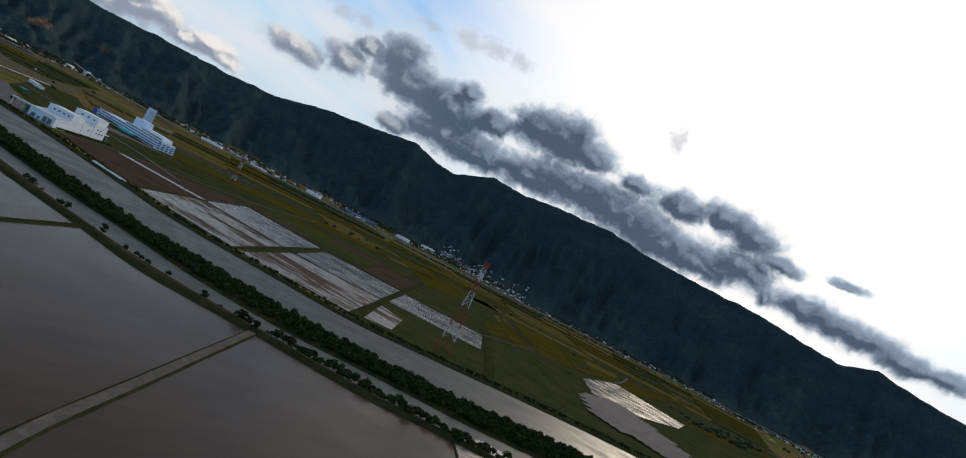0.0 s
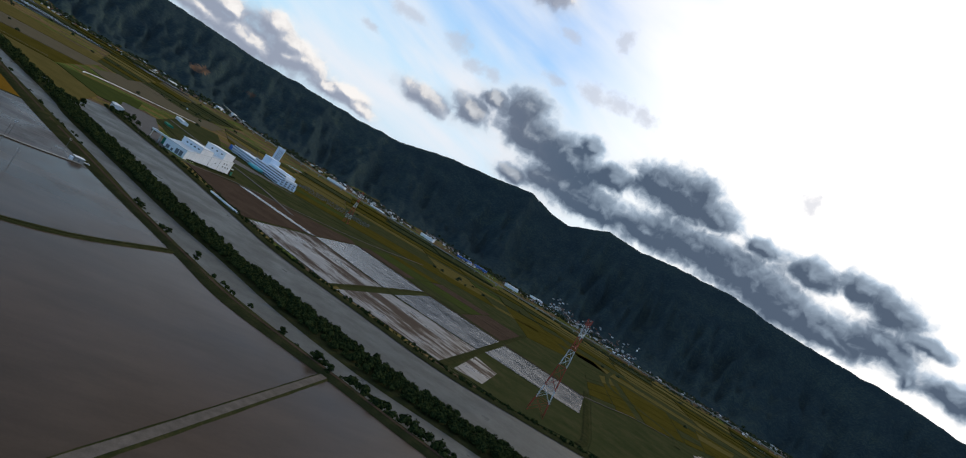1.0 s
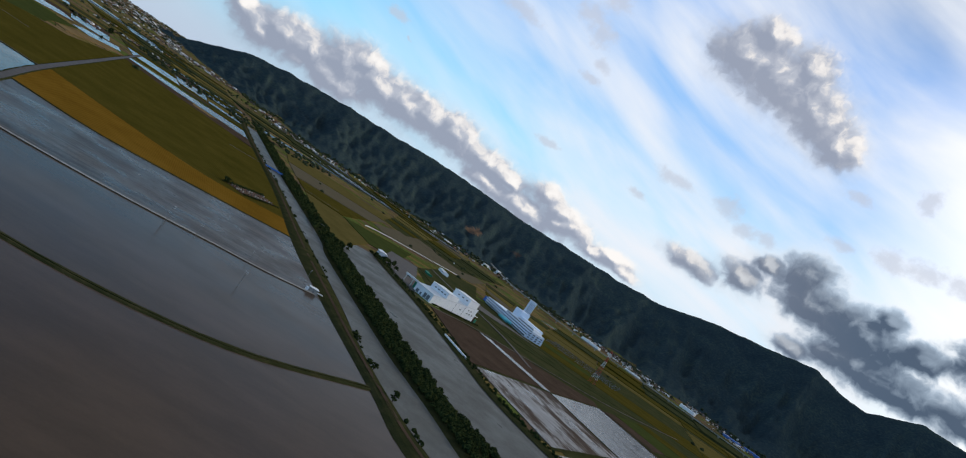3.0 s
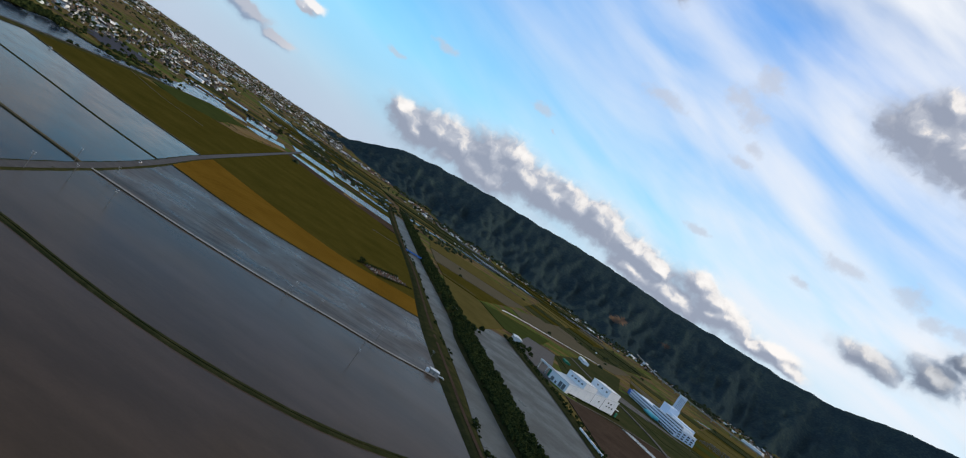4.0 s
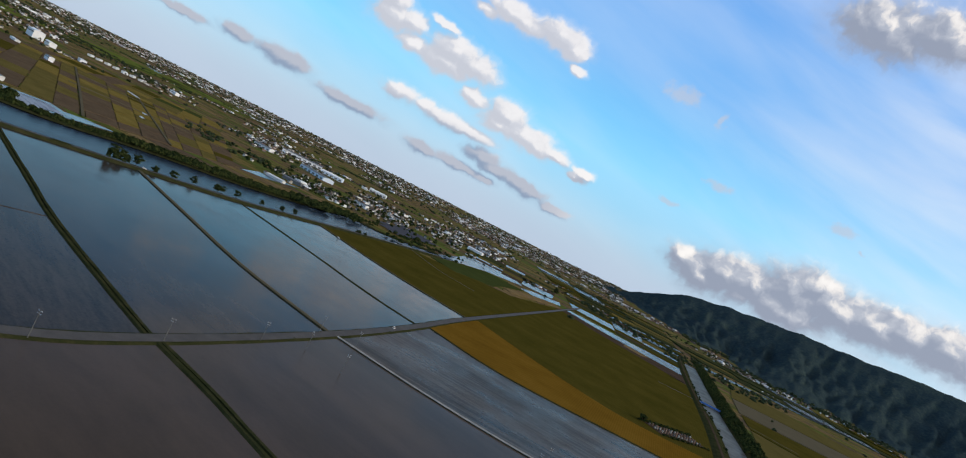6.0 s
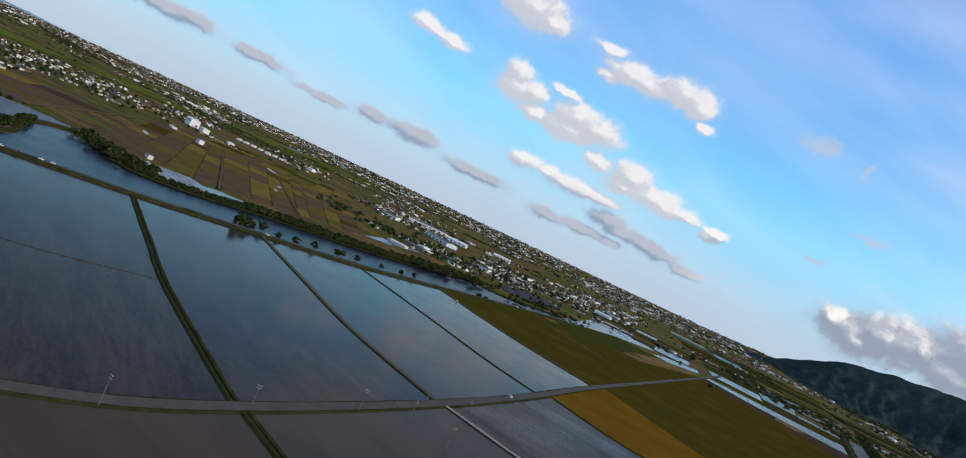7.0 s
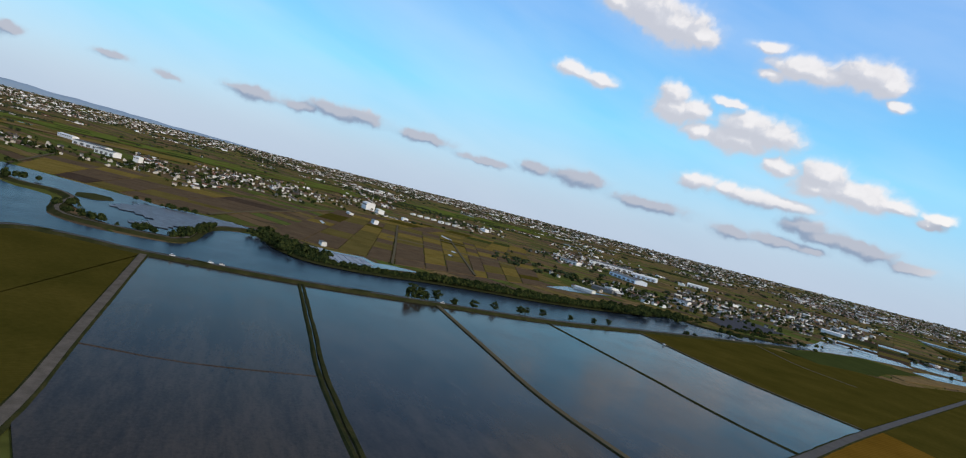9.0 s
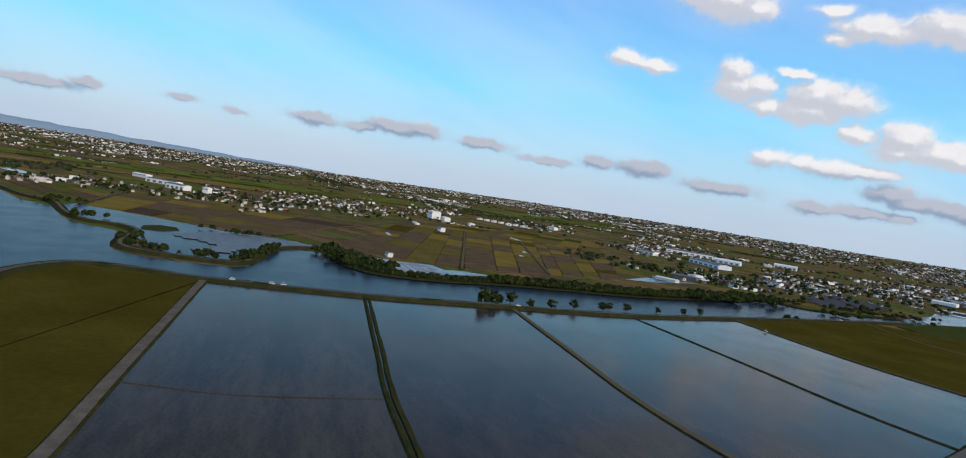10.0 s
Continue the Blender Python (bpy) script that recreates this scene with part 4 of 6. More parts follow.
# ---- fields beyond the canal ----
FIELD_ROWS = [
    ("paddy_beyond_1", [(-83, 534), (-20, 698), (73, 602), (14, 445)], WET, "paddy_mud", "muddy flooded paddy with silver streaks"),
    ("paddy_beyond_2", [(-18, 702), (40, 876), (150, 790), (77, 608)], WET, "paddy_pale", "bright flooded paddy mirroring the sky"),
    ("paddy_beyond_3", [(20, 436), (84, 587), (190, 546), (118, 382)], WET, "paddy_mud", "muddy paddy with dark streaks"),
    ("paddy_beyond_4", [(88, 596), (157, 775), (262, 722), (190, 553)], WET, "paddy_pale", "bright flooded paddy mirroring the sky"),
    ("paddy_beyond_5", [(203, 562), (268, 710), (380, 662), (313, 515)], WET, "paddy_pale", "bright flooded paddy mirroring the sky"),
    ("weed_plot", [(128, 380), (200, 556), (312, 512), (272, 412), (246, 362), (190, 352)], DRY, "weeds", "weedy green plot round a pylon"),
    ("wet_plot", [(132, 384), (178, 500), (196, 470), (160, 385)], DRY + 0.05, "paddy_mud", "half dry wet corner of a plot"),
    ("weed_plot_2", [(258, 358), (284, 410), (392, 662), (480, 620), (430, 480), (330, 350)], DRY, "weeds", "weedy green plot"),
    ("soil_plot_1", [(-189, 690), (-138, 766), (-30, 690), (-88, 538)], DRY, "soil", "dark tilled field"),
    ("soil_plot_2", [(-124, 780), (-113, 804), (-41, 856), (31, 908), (38, 880), (-20, 706)], DRY, "soil", "dark tilled field"),
    ("wet_strip", [(-136, 768), (-125, 779), (-19, 705), (-28, 692)], DRY + 0.06, "paddy_pale", "narrow strip of standing water"),
    ("weed_plot_4", [(330, 345), (440, 320), (470, 345), (410, 412), (470, 530), (525, 590), (500, 730), (400, 655), (440, 500)], DRY, "weeds", "weedy green plot beside the canal"),
    ("golden_plot", [(-532, 917), (-475, 951), (-360, 843), (-316, 678), (-341, 670), (-425, 773)], DRY, "gold", "golden field beside the canal"),
    ("tan_plot_1", [(-635, 1048), (-540, 928), (-475, 963), (-536, 1215), (-574, 1148)], DRY, "rice", "yellow green field strip"),
    ("tan_plot_2", [(-786, 1244), (-645, 1058), (-580, 1158), (-540, 1223), (-615, 1498)], DRY, "netted", "pale stubble field"),
    ("yellow_plot_5", [(-1004, 1558), (-794, 1254), (-625, 1508), (-635, 1758), (-784, 1828)], DRY, "gold", "golden field strip"),
    ("soil_plot_3", [(-470, 958), (-360, 848), (-326, 898), (-396, 1141), (-435, 1058)], DRY, "lawn", "green plot below a white channel"),
    ("yard", [(-316, 798), (-215, 695), (-246, 778), (-326, 998), (-366, 958)], DRY, "asphalt", "grey yard beside white plant buildings"),
    ("stubble_plot", [(-376, 1348), (-326, 1008), (-256, 898), (-235, 1120), (-326, 1478)], DRY, "weeds", "rough grass behind the plant"),
    ("tan_plot_3", [(-530, 1228), (-470, 1168), (-396, 1338), (-346, 1498), (-396, 1898), (-615, 1698)], DRY, "netted", "pale brown stubble field"),
    ("brown_band_1", [(-1019, 953), (-906, 946), (-814, 970), (-717, 998), (-799, 1098), (-944, 1018), (-1060, 998)], DRY, "soil", "row of brown tilled plots"),
    ("orange_plot", [(-874, 998), (-836, 1008), (-856, 1058), (-904, 1033)], DRY + 0.06, "tan", "orange stubble plot"),
    ("paddy_north_1", [(-1064, 1004), (-944, 1026), (-802, 1104), (-844, 1158), (-894, 1213), (-994, 1118), (-1093, 1038)], WET + 0.1, "paddy_pale", "long strip of bright flooded paddies"),
    ("brown_band_2", [(-944, 758), (-979, 763), (-1056, 898), (-1085, 983), (-1054, 983)], DRY, "tan", "orange brown stubble plots"),
    ("paddy_north_2", [(-1065, 906), (-1103, 898), (-1143, 958), (-1168, 1073), (-1105, 1023), (-1089, 978)], WET + 0.1, "paddy_pale", "strip of bright flooded paddies"),
    ("young_rice_plot", [(-956, 586), (-1040, 683), (-1123, 818), (-1074, 888), (-979, 758), (-919, 698), (-894, 598)], DRY + 0.03, "lawn", "fresh green field beside the dike"),
    ("paddy_north_3", [(-1050, 688), (-1078, 698), (-1273, 848), (-1233, 983), (-1173, 958), (-1133, 823)], WET + 0.1, "paddy_pale", "long flooded paddy with pale water"),
    ("fish_pond", [(600, 715), (700, 810), (797, 885), (846, 731), (760, 650), (660, 595), (568, 554), (531, 583)], 0.15, "pond", "pale pond beside solar panels"),
    ("small_pond", [(1560, 1150), (1600, 1180), (1760, 1130), (1640, 1080)], 0.2, "pond", "small bright pond"),
    ("mud_plot", [(134, 143), (160, 160), (240, 110), (150, 90), (124, 108)], WET, "paddy_mud", "dark wet plot with stubble"),
]
for i, (name, outline, top, m, label) in enumerate(FIELD_ROWS):
    slab(name, outline, top + 0.005 * i, M[m], label, "field", kind="structure")

for name, line, prof, m, what in (
        ("bund_beyond_1", [(12, 438), (76, 603), (152, 790)], SMALL, "grass", "green bund between flooded paddies"),
        ("bund_beyond_2", [(118, 374), (196, 556), (266, 722), (392, 1014)], [(-4, -0.3), (-2.4, 0.5), (2.4, 0.5), (4, -0.3)], "grass", "wide grassy farm track"),
        ("bund_beyond_3", [(248, 358), (278, 412), (386, 667), (410, 725)], [(-4, -0.3), (-2.4, 0.5), (2.4, 0.5), (4, -0.3)], "grass", "grassy track beside a paddy"),
        ("bund_beyond_4", [(-20, 700), (75, 606), (192, 549), (313, 514)], THIN, "grass", "thin bund between paddies"),
        ("bund_beyond_5", [(42, 880), (152, 792), (264, 725), (382, 666)], SMALL, "soil", "dark bund along paddies"),
        ("stream_bank", [(876, 1579), (680, 1223), (579, 988), (601, 919), (610, 800), (560, 700)], [(-6, -0.3), (-3, 0.6), (3, 0.6), (6, -0.3)], "weeds", "overgrown winding ditch")):
    ribbon(name, line, prof, M[m], what, "bund", "structure", wobble=0.8)
for name, line, half, z, m, what in (
        ("farm_track_1", [(382, 665), (440, 700), (500, 741), (580, 760)], 1.5, 0.55, "gravel", "pale farm track"),
        ("farm_track_2", [(790, 885), (900, 1000), (1050, 1180)], 2.5, 0.5, "gravel", "pale farm track"),
        ("factory_track", [(-232, 700), (-190, 690), (-145, 770), (-60, 860), (60, 1000), (200, 1250)], 1.8, 0.4, "gravel", "pale lane beside the plant")):
    ribbon(name, line, [(-half, z - 0.3), (-half, z), (half, z), (half, z - 0.3)], M[m], what, "track", "structure")
ribbon("retaining_wall", [(-129, 567), (-90, 525)], [(-0.7, 0), (-0.7, 2.6), (0.7, 2.6), (0.7, 0)], M["white"], "long white concrete retaining wall", "wall", "structure")
ribbon("white_channel", [(-469, 1053), (-477, 1083), (-461, 1170), (-405, 1326), (-366, 1438)], [(-0.6, 0), (-0.6, 0.8), (0.6, 0.8), (0.6, 0)], M["white"], "white concrete channel between fields", "channel", "structure")
ribbon("film_strip", [(-1162, 1669), (-1037, 1714), (-957, 1785), (-784, 1846)], [(-7, 0), (-5, 1.2), (5, 1.2), (7, 0)], M["cloth"], "pale row of film-covered plots", "greenhouse", "structure")

# ponds and levees beyond the river
slab("inner_pond", [(-868, -375), (-900, -382), (-895, -350), (-879, -273), (-868, -228), (-854, -192), (-859, -171), (-863, -139), (-850, -89), (-794, -102), (-735, -114), (-667, -114), (-655, -152), (-667, -177), (-710, -210), (-764, -242), (-766, -286), (-802, -329)],
     -0.35, M["river"], "still pond behind a curved levee", "pond", "structure")
slab("fish_pond_west", [(-812, -37), (-824, -29), (-824, -1), (-838, 29), (-814, 43), (-826, 61), (-825, 93), (-779, 50), (-740, 18), (-737, -4), (-749, -22)], 0.1, M["pond"], "pale fish pond behind trees", "pond", "structure")
slab("small_pond_west", [(-1017, 268), (-1097, 316), (-1123, 395), (-1035, 309)], 0.1, M["pond"], "small pale pond behind trees", "pond", "structure")
LEVEE = [(-1044, -602), (-960, -510), (-898, -436), (-879, -392), (-802, -329), (-766, -286), (-770, -258), (-749, -230), (-710, -216), (-667, -200), (-643, -181), (-640, -150), (-651, -104), (-671, -100), (-742, -112), (-788, -110), (-824, -92)]
ribbon("pond_levee", LEVEE, [(-7, -0.8), (-3, 1.5), (3, 1.5), (7, -0.8)], M["grass"], "narrow curved levee between river and pond", "dike", "structure", wobble=0.8)
ribbon("pond_levee_road", LEVEE, [(-1.6, 1.56), (1.6, 1.56)], M["gravel"], "narrow track on the pond levee", "road", "structure")
slab("pond_islet", [(-770, -238), (-794, -248), (-816, -242), (-816, -226), (-800, -216), (-774, -220)], 0.3, M["weeds"], "low grassy islet in the pond", "islet", "structure")
ribbon("river_far_bank", [p for p in LINE_SHORE if p[1] > -60], [(-8, 0.2), (-3, 1.0), (6, 0.9), (12, 0.0)][::-1], M["grass"], "wooded far bank of the river", "bank", "structure", wobble=1.5)


def plots(prefix, corners, across, deep, kinds, seed):
    """A block of farm plots, split unevenly between four corners, with grass left between them."""
    r = np.random.default_rng(seed)
    a, b, c, d = [Vector(p) for p in corners]
    us = np.cumsum(np.r_[0, r.uniform(0.6, 1.4, across)])
    us /= us[-1]
    count = 0
    for i in range(across):
        vs = np.cumsum(np.r_[0, r.uniform(0.5, 1.5, deep)])
        vs /= vs[-1]
        for j in range(deep):
            out = []
            for u, v in ((us[i], vs[j]), (us[i + 1], vs[j]), (us[i + 1], vs[j + 1]), (us[i], vs[j + 1])):
                p = a.lerp(b, u).lerp(d.lerp(c, u), v)
                out.append(p)
            mid = sum(out, Vector((0, 0))) / 4
            out = [tuple(mid + (p - mid) * (1 - 2.2 / (p - mid).length)) for p in out]
            kind = kinds[int(r.integers(0, len(kinds)))]
            z = max(height_plain(*p) for p in out) + 0.85
            count += 1
            slab("%s_%d" % (prefix, count), out, z, M[kind], PLOT_LABEL[kind], "field", "structure", bottom=-1.0)


PLOT_LABEL = {"gold": "dull golden rice plot", "ripe": "golden rice plot", "ochre": "dull golden stubble plot", "netted": "pale netted field", "rice": "green rice plot", "soil": "brown tilled plot", "brown": "light brown harvested plot", "tan": "pale stubble plot", "olive": "olive brown plot of dry stalks", "weeds": "weedy green plot", "lawn": "fresh green plot", "paddy_pale": "bright flooded plot", "gravel": "bare gravel plot", "asphalt": "grey paved yard"}
MIX_WEST = ["olive", "ochre", "brown", "brown", "olive", "ochre", "olive", "rice", "ochre", "brown", "brown"]
for k, lane in enumerate(([(-840, 60), (-1060, 54), (-1300, 46), (-1545, 38)], [(-930, 160), (-1180, 156), (-1545, 150)], [(-1180, 36), (-1215, 160), (-1240, 290)], [(-1400, 38), (-1420, 180), (-1430, 316)], [(-880, -150), (-1060, -140), (-1240, -118), (-1530, -92)], [(-900, -376), (-1050, -430), (-1200, -484)])):
    ribbon("plot_lane_%d" % (k + 1), lane, [(-1.6, 0.0), (-1.6, 0.95), (1.6, 0.95), (1.6, 0.0)], M["netted"], "pale narrow lane between farm plots", "track", "structure")
plots("west_plot", [(-848, 62), (-1010, 262), (-1540, 330), (-1540, 40)], 7, 7, MIX_WEST, 4)
plots("pond_side_plot", [(-860, -80), (-850, 57), (-1535, 38), (-1530, -90)], 4, 7, MIX_WEST + ["rice"], 5)
plots("pond_plot", [(-905, -372), (-878, -150), (-1240, -120), (-1200, -480)], 5, 6, ["brown", "brown", "olive", "brown", "soil", "brown", "brown", "ochre", "olive"], 6)
plots("far_west_plot", [(-1540, -60), (-1560, 330), (-1900, 380), (-1860, 20)], 7, 4, MIX_WEST + ["lawn"], 8)
plots("north_plot", [(-1130, 1090), (-900, 1225), (-1300, 1720), (-1560, 1420)], 3, 9, ["paddy_pale", "weeds", "olive", "paddy_pale", "rice", "soil"], 9)
plots("north_west_plot", [(-1290, 870), (-1180, 1060), (-1560, 1400), (-1720, 1150)], 3, 7, ["paddy_pale", "olive", "weeds", "soil"], 10)
plots("foot_plot", [(-120, 1120), (520, 1300), (560, 2000), (-160, 1900)], 4, 7, ["rice", "gold", "rice", "lawn", "gold", "weeds"], 12)
plots("foot_plot_east", [(620, 1280), (1500, 1080), (1900, 1500), (760, 2000)], 6, 6, ["rice", "gold", "rice", "weeds", "gold"], 13)
plots("canal_plot", [(-640, 1530), (-420, 1480), (-420, 2300), (-900, 2300)], 3, 7, ["olive", "netted", "rice", "weeds"], 14)
plots("strip_plot", [(45, 886), (270, 742), (395, 1010), (125, 1090)], 3, 3, ["lawn", "weeds", "rice", "lawn", "soil"], 15)
plots("pylon_plot", [(396, 674), (515, 745), (680, 1215), (530, 1020)], 2, 5, ["weeds", "rice", "gold", "rice"], 16)
plots("ditch_plot", [(530, 742), (800, 895), (1000, 1150), (700, 1212)], 3, 4, ["rice", "gold", "rice", "weeds"], 17)
plots("solar_plot", [(860, 720), (805, 890), (1010, 1140), (1350, 900)], 3, 4, ["rice", "rice", "weeds"], 18)
plots("lane_plot", [(-110, 930), (110, 1100), (-130, 1110), (-300, 1120)], 3, 3, ["weeds", "asphalt", "weeds", "weeds"], 19)

plots("far_strip_plot", [(-1240, 1740), (-640, 2360), (-900, 2700), (-1560, 1960)], 6, 3, ["olive", "weeds", "paddy_pale", "rice", "olive", "weeds"], 21)
plots("north_far_plot", [(-1580, 1430), (-1320, 1730), (-1800, 2200), (-2200, 1800)], 4, 6, ["olive", "weeds", "paddy_pale", "rice", "ochre", "weeds"], 22)
for k, (x, y, l) in enumerate(((-1517, 144, 60), (-1120, 137, 14), (-1200, 146, 16), (-1143, -62, 34))):
    ribbon("film_row_%d" % (k + 1), [(x - l / 2, y - l * 0.15), (x + l / 2, y + l * 0.15)], [(-2.2, 0.0), (-1.4, 1.3), (1.4, 1.3), (2.2, 0.0)], M["cloth"], "white film cover over a crop row", "film cover", "structure")

plots("foot_plot_middle", [(400, 1020), (700, 1225), (760, 2000), (560, 2000)], 2, 5, ["rice", "weeds", "weeds", "rice"], 23)
plots("foot_plot_west", [(-300, 1480), (-120, 1130), (-165, 1900), (-400, 1900)], 2, 4, ["weeds", "olive", "rice", "netted"], 24)
plots("foot_plot_far", [(-160, 1910), (560, 2010), (560, 2450), (-160, 2260)], 4, 2, ["rice", "weeds", "weeds", "olive"], 25)
plots("foot_plot_far_east", [(580, 2010), (1900, 1510), (2100, 1700), (700, 2380)], 6, 2, ["rice", "weeds", "weeds", "olive"], 26)

slab("foot_meadow", [(-100, 560), (120, 372), (430, 312), (800, 560), (1350, 830), (1480, 1060), (560, 1560), (-130, 1560), (-330, 1000)], -0.42, M["weeds"], "wide rough meadow at the foot of the mountains", "meadow", "structure", bottom=-1.2)
ribbon("plant_lane", [(-341, 1134), (-254, 1031), (-187, 970), (-134, 906), (-104, 861), (-60, 780)], [(-3, 0), (-3, 0.55), (3, 0.55), (3, 0)], M["asphalt"], "grey paved lane behind a white plant", "road", "structure")


# ---- trees and bushes ----
def belt(rng, a, b, spacing, r_lo, r_hi, rows, gaps=0.12):
    """Places for bushes between two plan lines."""
    la, lb = curve(a, spacing), curve(b, spacing)
    out = []
    for p in la:
        q = min(lb, key=lambda v: (v - p).length)
        for j in range(rows):
            if rng.random() < gaps:
                continue
            w = p.lerp(q, (j + rng.uniform(0.1, 0.9)) / rows)
            r = rng.uniform(r_lo, r_hi)
            out.append((w.x + rng.normal() * 1.2, w.y + rng.normal() * 1.2, 0.6 + r * 0.5, r, r * rng.uniform(0.9, 1.5)))
    return out


rng = np.random.default_rng(11)
leaves("canal_bushes", belt(rng, middle(LINE_BELT_FAR, LINE_BELT_NEAR, 0.12), middle(LINE_BELT_FAR, LINE_BELT_NEAR, 0.88), 2.4, 1.5, 3.2, 6, 0.05), M["leaf"], None, "dense dark bushes on the strip between canals", "bushes", seed=3, per=64, leaf=0.30)
leaves("north_bank_bushes", belt(rng, NORTH_BANK, [(x + 22, y + 19) for x, y in NORTH_BANK], 4.0, 1.8, 3.8, 3, 0.18), M["leaf"], None, "dark bushes along the canal bank", "bushes", seed=4, per=48, leaf=0.34)
leaves("far_bank_bushes", belt(rng, [(x - 1, y - 1) for x, y in LINE_FAR_BANK], [(x + 7, y + 6) for x, y in LINE_FAR_BANK], 4.0, 1.0, 2.2, 2, 0.25), M["leaf"], None, "low dark scrub on the far canal bank", "bushes", seed=5, per=30, leaf=0.45)
dike_edge = middle(LINE_CANAL, LINE_WATER, 0.74)
spots = [p for p in belt(rng, dike_edge, [(x + 3, y + 2) for x, y in dike_edge], 6, 0.9, 2.2, 1, 0.55) if noise.noise((p[0] * 0.03, p[1] * 0.03, 9)) > -0.12 or p[0] > 20]
leaves("dike_bushes", spots, M["leaf"], None, "scattered bushes on the canal dike slope", "bushes", seed=6, per=40, leaf=0.42)
south = [(x, y) for x, y in LINE_WATER if x > 10]
leaves("south_dike_bushes", belt(rng, [(x - 3, y - 5) for x, y in south], [(x + 5, y + 4) for x, y in south], 3.6, 1.6, 3.4, 2, 0.1), M["leaf"], None, "dense bushes along the canal dike", "bushes", seed=7, per=60, leaf=0.32)
shore_line = [p for p in LINE_SHORE if p[1] > -75 and p[1] < 420]
bank = belt(rng, [(x - 1, y) for x, y in shore_line], [(x - 15, y + 6) for x, y in shore_line], 3.4, 3.0, 6.0, 4, 0.06)
bank = [p if p[1] > 90 or p[1] < -30 else (p[0], p[1], 0.3 + p[3] * 0.3, p[3] * 0.7, p[4] * 0.65) for p in bank]
leaves("river_bank_trees", bank, M["leaf"], None, "dark wooded strip along the far river bank", "trees", seed=8, per=84, leaf=0.25)
clumps = []
for cx, cy, sx, sy, n in ((-655, -167, 4, 7, 14), (-655, -130, 3, 12, 16), (-690, -106, 18, 3, 24), (-745, -112, 18, 3, 14), (-800, -66, 12, 10, 26), (-752, -30, 12, 10, 46), (-738, -8, 8, 6, 24), (-1040, 480, 14, 20, 24), (-845, -182, 6, 22, 18), (-700, -206, 12, 4, 12), (-885, -402, 16, 14, 18), (-790, -302, 10, 10, 12),
                          (-966, 523, 8, 14, 18), (-1040, 600, 12, 30, 26), (-1110, 660, 30, 30, 34), (-1200, 480, 50, 30, 40), (-1440, 1650, 60, 130, 50), (-300, 775, 12, 16, 24), (-312, 636, 8, 12, 22)):
    for _ in range(n):
        r = rng.uniform(1.8, 4.2)
        clumps.append((cx + rng.normal() * sx, cy + rng.normal() * sy, 0.6 + r * 0.6, r, r * rng.uniform(0.9, 1.5)))
for cx, cy, sx, sy, n in ((-765, -38, 10, 9, 16), (-745, -12, 9, 8, 12), (-800, -70, 10, 6, 8), (-905, 330, 12, 16, 20), (-945, 372, 14, 14, 26), (-985, 415, 16, 14, 30), (-1010, 448, 14, 10, 20)):
    for _ in range(n):
        r = rng.uniform(3.4, 5.6)
        clumps.append((cx + rng.normal() * sx, cy + rng.normal() * sy, 0.6 + r * 0.8, r, r * rng.uniform(0.9, 1.3)))
leaves("pond_thickets", clumps, M["leaf"], None, "dark thickets round the ponds", "trees", seed=9, per=56, leaf=0.32)


def tree(x, y, height, spread, seed, label):
    """Tapered trunk with limbs and an uneven crown of leaf clumps."""
    r = np.random.default_rng(seed)
    root = empty("tree", pose(x, y, 0.5), label, "tree", "trees on the dikes")
    bm = bmesh.new()
    fork = height * 0.3
    add_rod(bm, (0, 0, -1.5), (0.15, 0.1, fork), 0.3, 0.2, 8)
    for i in range(6):
        a = i * 1.05 + r.uniform(-0.3, 0.3)
        add_rod(bm, (0.15, 0.1, fork - 0.2), (math.cos(a) * spread * 0.6, math.sin(a) * spread * 0.6, height * r.uniform(0.45, 0.75)), 0.14, 0.04, 5)
    part("trunk", bm, M["bark"], root)
    places = []
    for i in range(30):
        z = r.uniform(0.08, 0.90)
        wide = spread * math.sqrt(max(0.05, 1 - ((z - 0.45) / 0.55) ** 2)) * r.uniform(0.2, 0.85)
        a = r.uniform(0, 6.28)
        places.append((math.cos(a) * wide, math.sin(a) * wide, height * z, spread * r.uniform(0.22, 0.42), height * r.uniform(0.09, 0.16)))
    leaves("crown", places, M["leaf"], root, seed=seed, per=34, leaf=0.34)
    return root


for i, (x, y, h, s) in enumerate([(-646, 85, 12, 6.5), (-650, 91, 10, 5.5), (-656, 96, 7, 4), (-666, 105, 9, 5), (-663, 120, 6, 4), (-677, 138, 6, 4.5), (-687, 157, 8, 4.2), (-708, 184, 7, 5), (-713, 190, 6, 4), (-724, 208, 6, 4.5),
                                  (-740, 238, 5, 3.5), (-756, 266, 6, 3.5), (-771, 286, 6, 3.6), (-848, 403, 5, 4.5), (-856, 416, 4, 3.5), (-390, 513, 6, 4.5)]):
    tree(x, y, h, s, 100 + i, "broad leafy tree on the river dike" if x < -600 else "round leafy tree at the edge of a small copse")
for i, (x, y, h, s) in enumerate([(-70, 276, 5, 3.2), (16, 203, 6, 4.2), (24, 196, 5, 3.6), (-96, 302, 4, 2.6), (-124, 330, 4, 2.8), (-6, 219, 4, 2.8), (-1405, 1260, 13, 9)]):
    tree(x, y, h, s, 140 + i, "leafy tree on the canal dike" if y < 1000 else "lone broad tree among flooded plots")


